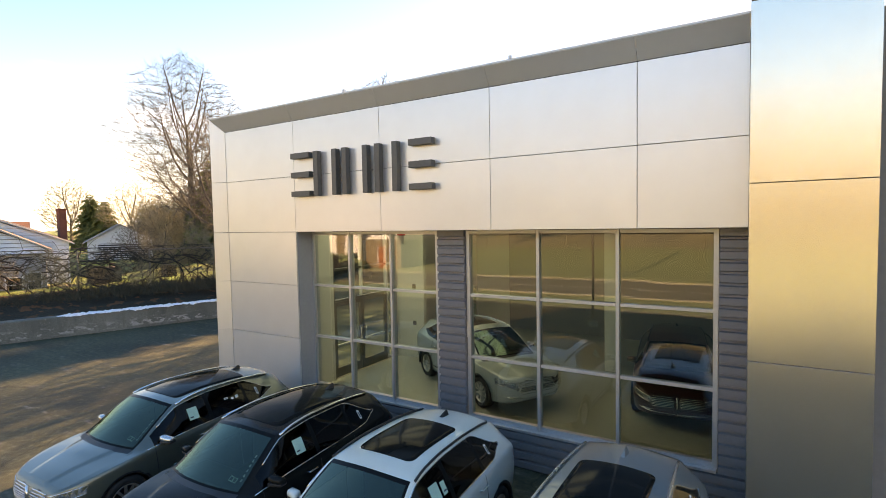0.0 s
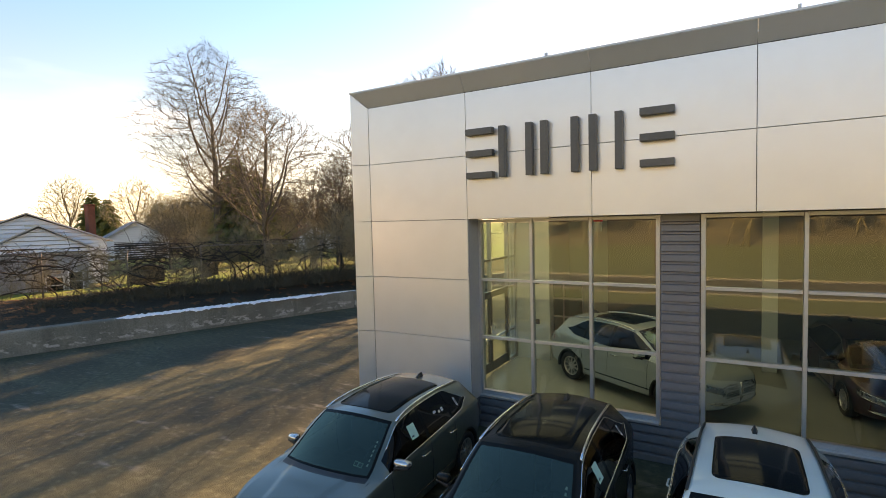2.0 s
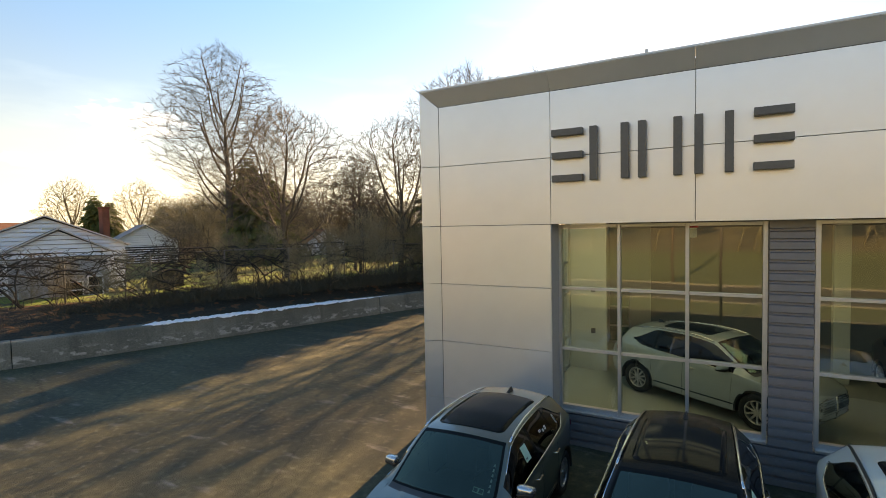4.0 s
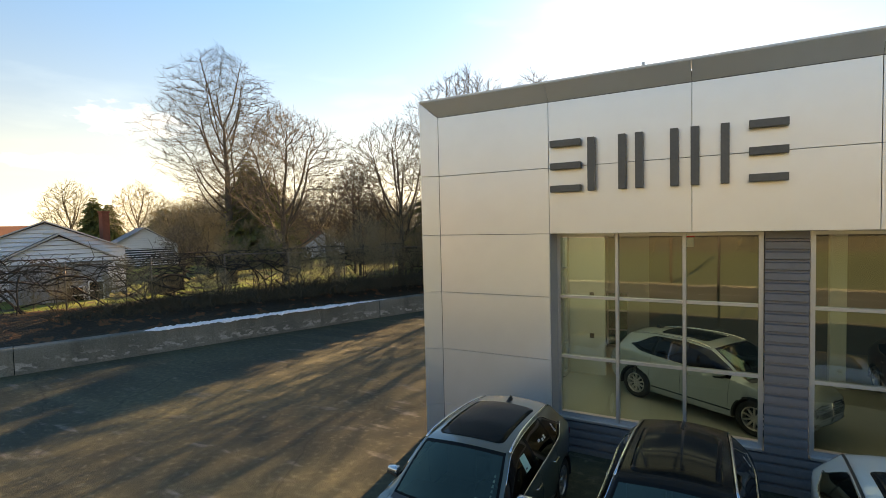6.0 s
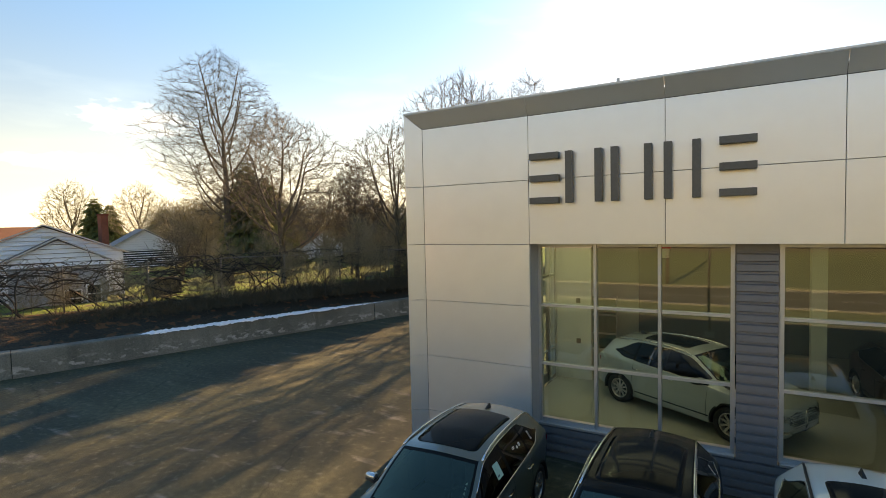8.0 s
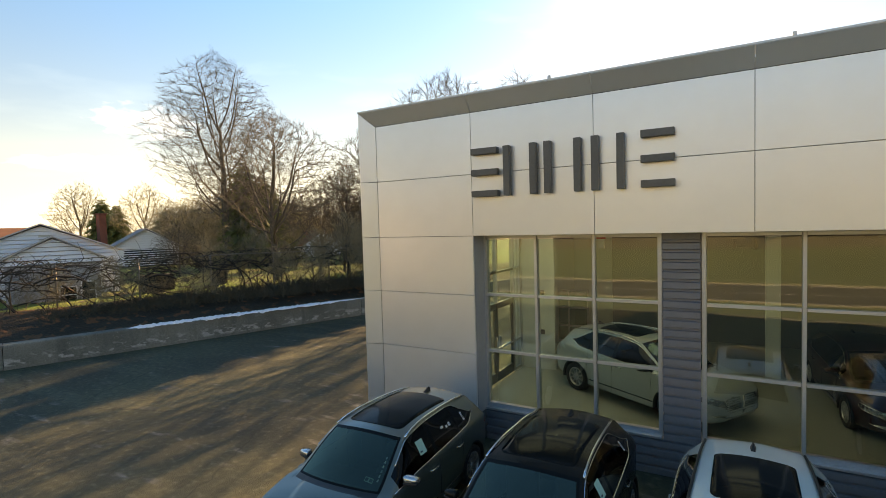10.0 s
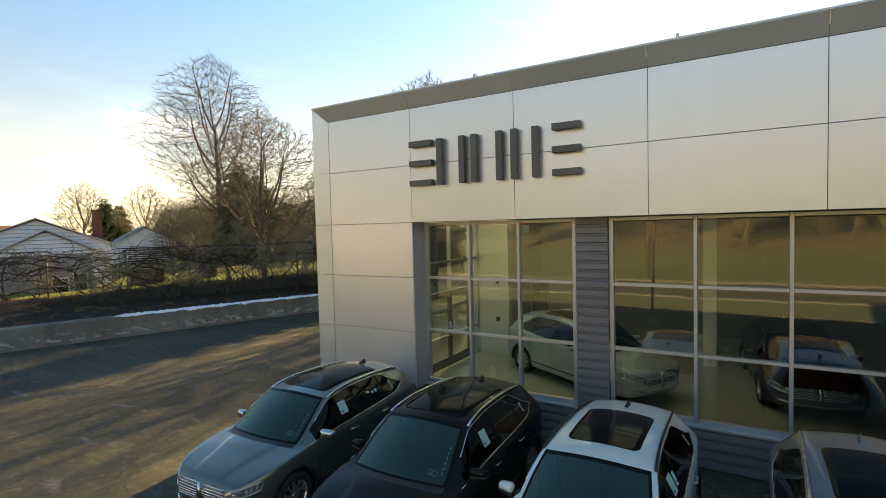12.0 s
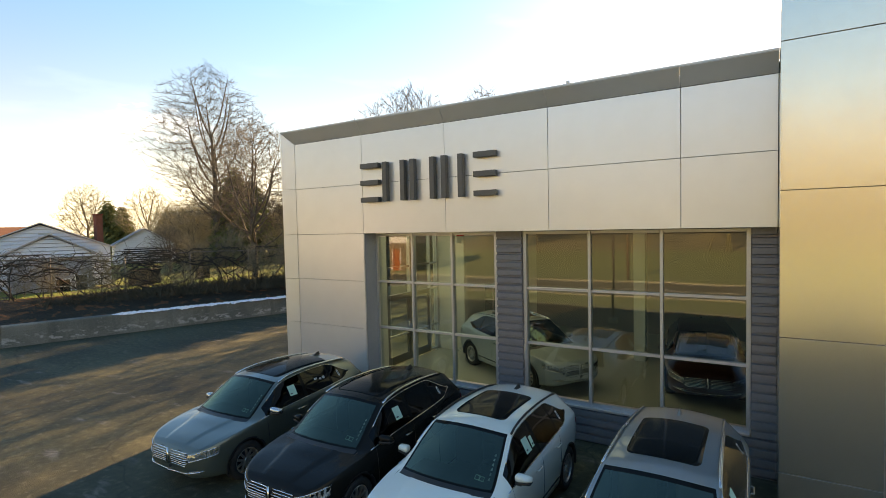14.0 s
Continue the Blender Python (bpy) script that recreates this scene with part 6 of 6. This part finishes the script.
def vines():
    """Thick bare vines that arch along the fence, a dense mat at its top, and thin runners."""
    rng = random.Random(77)
    paths = []
    for k in range(250):
        s = rng.uniform(-1, 27) if k % 3 else rng.uniform(-1, 13)
        mat = k >= 95
        z = rng.uniform(2.75, 3.35) if mat else rng.uniform(1.7, 3.2)
        r = rng.choice((0.008, 0.012, 0.02, 0.028)) if mat else rng.choice((0.012, 0.02, 0.034, 0.045))
        heading, bend = rng.choice((0.0, math.pi)) + rng.gauss(0, 0.5), rng.gauss(0, 0.10)
        off = rng.uniform(-0.25, 0.25)
        path = []
        n = rng.randint(12, 26)
        for q in range(n):
            c = fence_point(s)
            path.append((Vector((c.x + off, c.y, z)), r * (1 - 0.6 * q / n)))
            s += 0.17 * math.cos(heading)
            z += 0.17 * math.sin(heading)
            bend = 0.85 * bend + rng.gauss(0, 0.07)
            low, high = (2.65, 3.42) if mat else (1.5, 3.40)
            if z > high:
                bend -= 0.10 * math.cos(heading)
            if z < low:
                bend += 0.10 * math.cos(heading)
            z = min(z, 3.55)
            heading += bend
            off = max(-0.35, min(0.35, off + rng.gauss(0, 0.04)))
        paths.append(path)
        for q in range(3, n, 3):
            a = path[q][0]
            e = Vector((rng.gauss(0, 0.3), rng.gauss(0, 0.4), rng.gauss(-0.05, 0.3)))
            paths.append([(a.copy(), 0.009), (a + e * 0.5 + Vector((0, 0, 0.05)), 0.007), (a + e * 0.9 - Vector((0, 0, 0.04)), 0.004)])
    v, f = tubes(paths, 4)
    tagged(mesh("vine_tangle", v, f, M_TWIG_DARK, None, True), "dark tangle of bare vines hanging on the fence", "vines", kind="stuff")


def undergrowth():
    """Low dark scrub of dead stems along the foot of the fence."""
    rng = random.Random(78)
    paths = []
    for k in range(5200):
        s = 5.5 + 22 * rng.random()
        thick = smooth01((s - 5.5) / 7)
        c = fence_point(s)
        d = rng.gauss(0.5, 0.7)
        p = Vector((c.x + d * 0.9, c.y - d * 0.43, 1.25))
        h = (0.30 + 0.65 * thick * (0.6 + 0.4 * noise.noise(Vector((s * 0.8, d, 0))))) * rng.uniform(0.6, 1.2)
        e = Vector((rng.gauss(0, 0.75), rng.gauss(0, 0.75), 1)).normalized() * h * 1.2
        paths.append([(p, 0.012), (p + e * 0.6, 0.010), (p + e + Vector((rng.gauss(0, 0.12), rng.gauss(0, 0.12), 0)), 0.004)])
    v, f = tubes(paths, 3)
    tagged(mesh("undergrowth", v, f, M_SCRUB, None, False), "low dark scrub of dead stems along the fence", "undergrowth", kind="stuff")


undergrowth()
vines()


# ---------------------------------------------------------------- houses
def lap_siding(name, y0, y1, z0, z1, x, peak, parent, course=0.2):
    """Clapboards on a wall that faces +x; above z1 they follow a gable up to the peak."""
    bm = bmesh.new()
    z = z0
    mid = (y0 + y1) / 2
    while z < peak - 0.05:
        zt = min(z + course, peak)

        def span(h):
            if h <= z1:
                return y0, y1
            t = (peak - h) / (peak - z1)
            return mid - (mid - y0) * t, mid + (y1 - mid) * t
        a0, b0 = span(z)
        a1, b1 = span(zt)
        vs = [bm.verts.new(c) for c in ((x + 0.11, a0, z), (x + 0.11, b0, z), (x + 0.035, b1, zt - 0.035), (x + 0.035, a1, zt - 0.035), (x + 0.004, a0, z), (x + 0.004, b0, z), (x + 0.004, b1, zt - 0.03), (x + 0.004, a1, zt - 0.03))]
        bm.faces.new(vs[:4])
        bm.faces.new((vs[4], vs[5], vs[1], vs[0]))
        bm.faces.new((vs[3], vs[2], vs[6], vs[7]))
        z += course
    return part(name, bm, M_SIDING, parent)


def house(name, x0, x1, y0, y1, base, eave, ridge, roof_mat, label, over=0.25, wall_mat=None, siding_from=None):
    """A house with its ridge along x and a sided gable that faces +x at x1."""
    h = empty(name, (x1, (y0 + y1) / 2, base))
    tagged(h, label, "house")
    inv = Matrix.Translation(-Vector(h.location))
    mid = (y0 + y1) / 2
    bm = bmesh.new()
    prism(bm, [(y0, base - 0.4), (y1, base - 0.4), (y1, eave), (mid, ridge - 0.06), (y0, eave)], "x", x0, x1)
    part("wall", bm, wall_mat or M_SIDING, h).matrix_local = inv
    lap_siding("siding", y0, y1, base if siding_from is None else siding_from, eave, x1, ridge - 0.06, h).matrix_local = inv
    for sgn in (-1, 1):
        ye = y0 - over if sgn < 0 else y1 + over
        slope = (ridge - eave) / (mid - y0)
        ze = eave - slope * over
        bm = bmesh.new()
        prism(bm, [(mid, ridge), (ye, ze), (ye, ze + 0.06), (mid, ridge + 0.06)], "x", x0 - over, x1 + over)
        part("roof", bm, roof_mat, h).matrix_local = inv
        bm = bmesh.new()
        prism(bm, [(mid, ridge - 0.005), (ye, ze - 0.005), (ye, ze + 0.065), (mid, ridge + 0.065)], "x", x1 + over, x1 + over + 0.03)
        part("barge_board", bm, M_FASCIA, h).matrix_local = inv
    return h, inv


def house_window(h, inv, x, y0, y1, z0, z1):
    w = empty("window")
    w.parent = h
    w.matrix_local = inv @ Matrix.Translation((x, (y0 + y1) / 2, z0))
    hw, hh = (y1 - y0) / 2, z1 - z0
    for nm, b in (("frame", (0.0, 0.05, -hw - 0.06, -hw, -0.06, hh + 0.06)), ("frame", (0.0, 0.05, hw, hw + 0.06, -0.06, hh + 0.06)), ("frame", (0.0, 0.05, -hw, hw, hh, hh + 0.06)), ("sill", (0.0, 0.07, -hw, hw, -0.06, 0.0)), ("frame", (0.0, 0.045, -hw, hw, hh / 2 - 0.02, hh / 2 + 0.02))):
        box(nm, *b, M_SIDING, w)
    box("pane", 0.0, 0.02, -hw, hw, 0.0, hh, M_ROOFGLASS, w)


h1, i1 = house("house", -44.0, -33.6, 7.4, 13.8, 1.0, 3.75, 5.12, M_ROOF, "white clapboard house with brown shingle roof")
h1.rotation_euler = (0, 0, radians(-21))
box("gable_vent", -33.57, -33.53, 10.5, 10.95, 4.35, 4.65, M_WALL_IN, h1).matrix_local = i1
h1b, i1b = house("house_annex", -33.5, -31.2, 8.55, 12.1, 1.0, 3.55, 4.5, M_ROOF, "low white annex with a clapboard gable", wall_mat=M_BLOCKWALL, siding_from=3.25)
h1b.rotation_euler = (0, 0, radians(-21))
h1b.location = (-31.2, 10.1, 1.0)
house_window(h1b, i1b, -31.17, 10.5, 11.1, 1.4, 2.1)
house_window(h1b, i1b, -31.17, 11.35, 11.85, 1.5, 2.3)
ch = empty("chimney", (-38.2, 15.6, 1.0))
tagged(ch, "red brick chimney beside the white house", "chimney")
box("shaft", -0.2, 0.2, -0.2, 0.2, -0.4, 4.75, M_BRICK, ch)
box("cap", -0.24, 0.24, -0.24, 0.24, 4.75, 4.85, M_BRICK, ch, bevel=0.02)
h2, i2 = house("house", -57.0, -50.5, 22.6, 27.8, 1.2, 3.35, 4.9, M_ROOF_GREY, "white gabled house with grey roof further off", 0.35)
h2.rotation_euler = (0, 0, radians(-24))
# flat near-black sheet on the closed wall, painted shade of a porch
box("porch_shade_sheet", -50.46, -50.42, 23.4, 27.4, 1.3, 3.1, M_DARK, h2).matrix_local = i2
h3, i3 = house("house", -66.0, -54.0, 7.0, 17.0, 1.0, 3.4, 5.34, M_ROOF_RED, "distant house with a rust-red roof")
h3.rotation_euler = (0, 0, radians(70))
h3.location = (-64.5, 22.9, 1.0)
h4, i4 = house("house", -52.0, -43.0, 37.0, 43.0, 0.8, 2.8, 4.2, M_ROOF_RED, "small distant house behind the trees")
fw = empty("board_fence", (-30.0, 36.0, 1.2))
tagged(fw, "grey board fence at the back of the yard", "fence")
for k in range(46):
    b = box("board", 0.0, 0.03, k * 0.2, k * 0.2 + 0.19, 0.0, 1.75 + 0.03 * math.sin(k * 1.7), M_WOODPOST, fw)
    b.rotation_euler = (0, 0, radians(-62))
    b.location = (-4.5, -2.4, 0)


def bin_box(x, y, w, d, h, material, label):
    e = empty("yard_bin", (x, y, 1.42))
    tagged(e, label, "bin")
    box("body", -d / 2, d / 2, -w / 2, w / 2, -0.1, h - 0.08, material, e, bevel=0.02)
    box("lid", -d / 2 - 0.03, d / 2 + 0.03, -w / 2 - 0.03, w / 2 + 0.03, h - 0.08, h, material, e, bevel=0.02)


bin_box(-30.2, 14.3, 1.45, 0.8, 0.92, M_BOXWOOD, "dark brown timber storage box in the yard")
bin_box(-29.8, 17.7, 0.6, 0.7, 0.8, M_TRIM, "dark grey refuse bin by the fence")

# ---------------------------------------------------------------- across the road
h5, i5 = house("house", -8.0, 0.0, -3.3, 3.3, 0.0, 4.2, 6.0, M_ROOF_GREY, "white sunlit house with brown timber bays across the road")
h5.location = (-42.4, -29.0, -0.75)
h5.rotation_euler = (0, 0, radians(90))
for a, b in ((-3.3, -2.9), (-0.55, 0.75), (2.85, 3.3)):
    box("timber_bay", 0.06, 0.14, a, b, 0.0, 4.1, M_WOODPOST, h5)
house_window(h5, i5, 0.09, -2.5, -0.9, 1.1, 1.8)
house_window(h5, i5, 0.09, 1.1, 2.5, 1.1, 1.8)
h6, i6 = house("house", -8.0, 0.0, -2.6, 2.6, 0.0, 3.4, 4.8, M_ROOF, "low brown house with an orange door across the road", wall_mat=M_WOODPOST, siding_from=3.4)
h6.location = (-36.4, -29.4, -0.75)
h6.rotation_euler = (0, 0, radians(90))
door = box("door", 0.0, 0.06, -0.5, 0.5, 0.05, 2.6, M_ORANGE, h6, "orange painted door")
box("door_frame", 0.0, 0.09, -0.62, -0.5, 0.0, 2.72, M_SIDING, h6)
box("door_frame", 0.0, 0.09, 0.5, 0.62, 0.0, 2.72, M_SIDING, h6)
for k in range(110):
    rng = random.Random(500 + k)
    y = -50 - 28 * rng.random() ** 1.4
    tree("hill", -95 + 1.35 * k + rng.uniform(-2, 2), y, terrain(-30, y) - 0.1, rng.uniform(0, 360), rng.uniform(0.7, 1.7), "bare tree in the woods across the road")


def pole(x, y, h, material, label):
    e = empty("utility_pole", (x, y, -0.7))
    tagged(e, label, "pole")
    tube("shaft", [(0, 0, -0.2), (0, 0, h)], 0.13, material, e, 8)
    box("crossarm", -1.0, 1.0, -0.05, 0.05, h - 0.7, h - 0.58, material, e)


lot_pole = empty("light_pole", (-5.7, -5.9, -0.5))
tagged(lot_pole, "dark steel light pole standing in the car lot", "pole")
tube("shaft", [(0, 0, 0.3), (0, 0, 8.0)], 0.055, M_GALV, lot_pole, 10)
tube("base", [(0, 0, -0.05), (0, 0, 0.32)], 0.22, M_KERB, lot_pole, 14)
pole(-9.5, -27.6, 9.0, M_WOODPOST, "wooden utility pole beside the road")
pole(11.0, -28.0, 9.0, M_WOODPOST, "wooden utility pole further along the road")
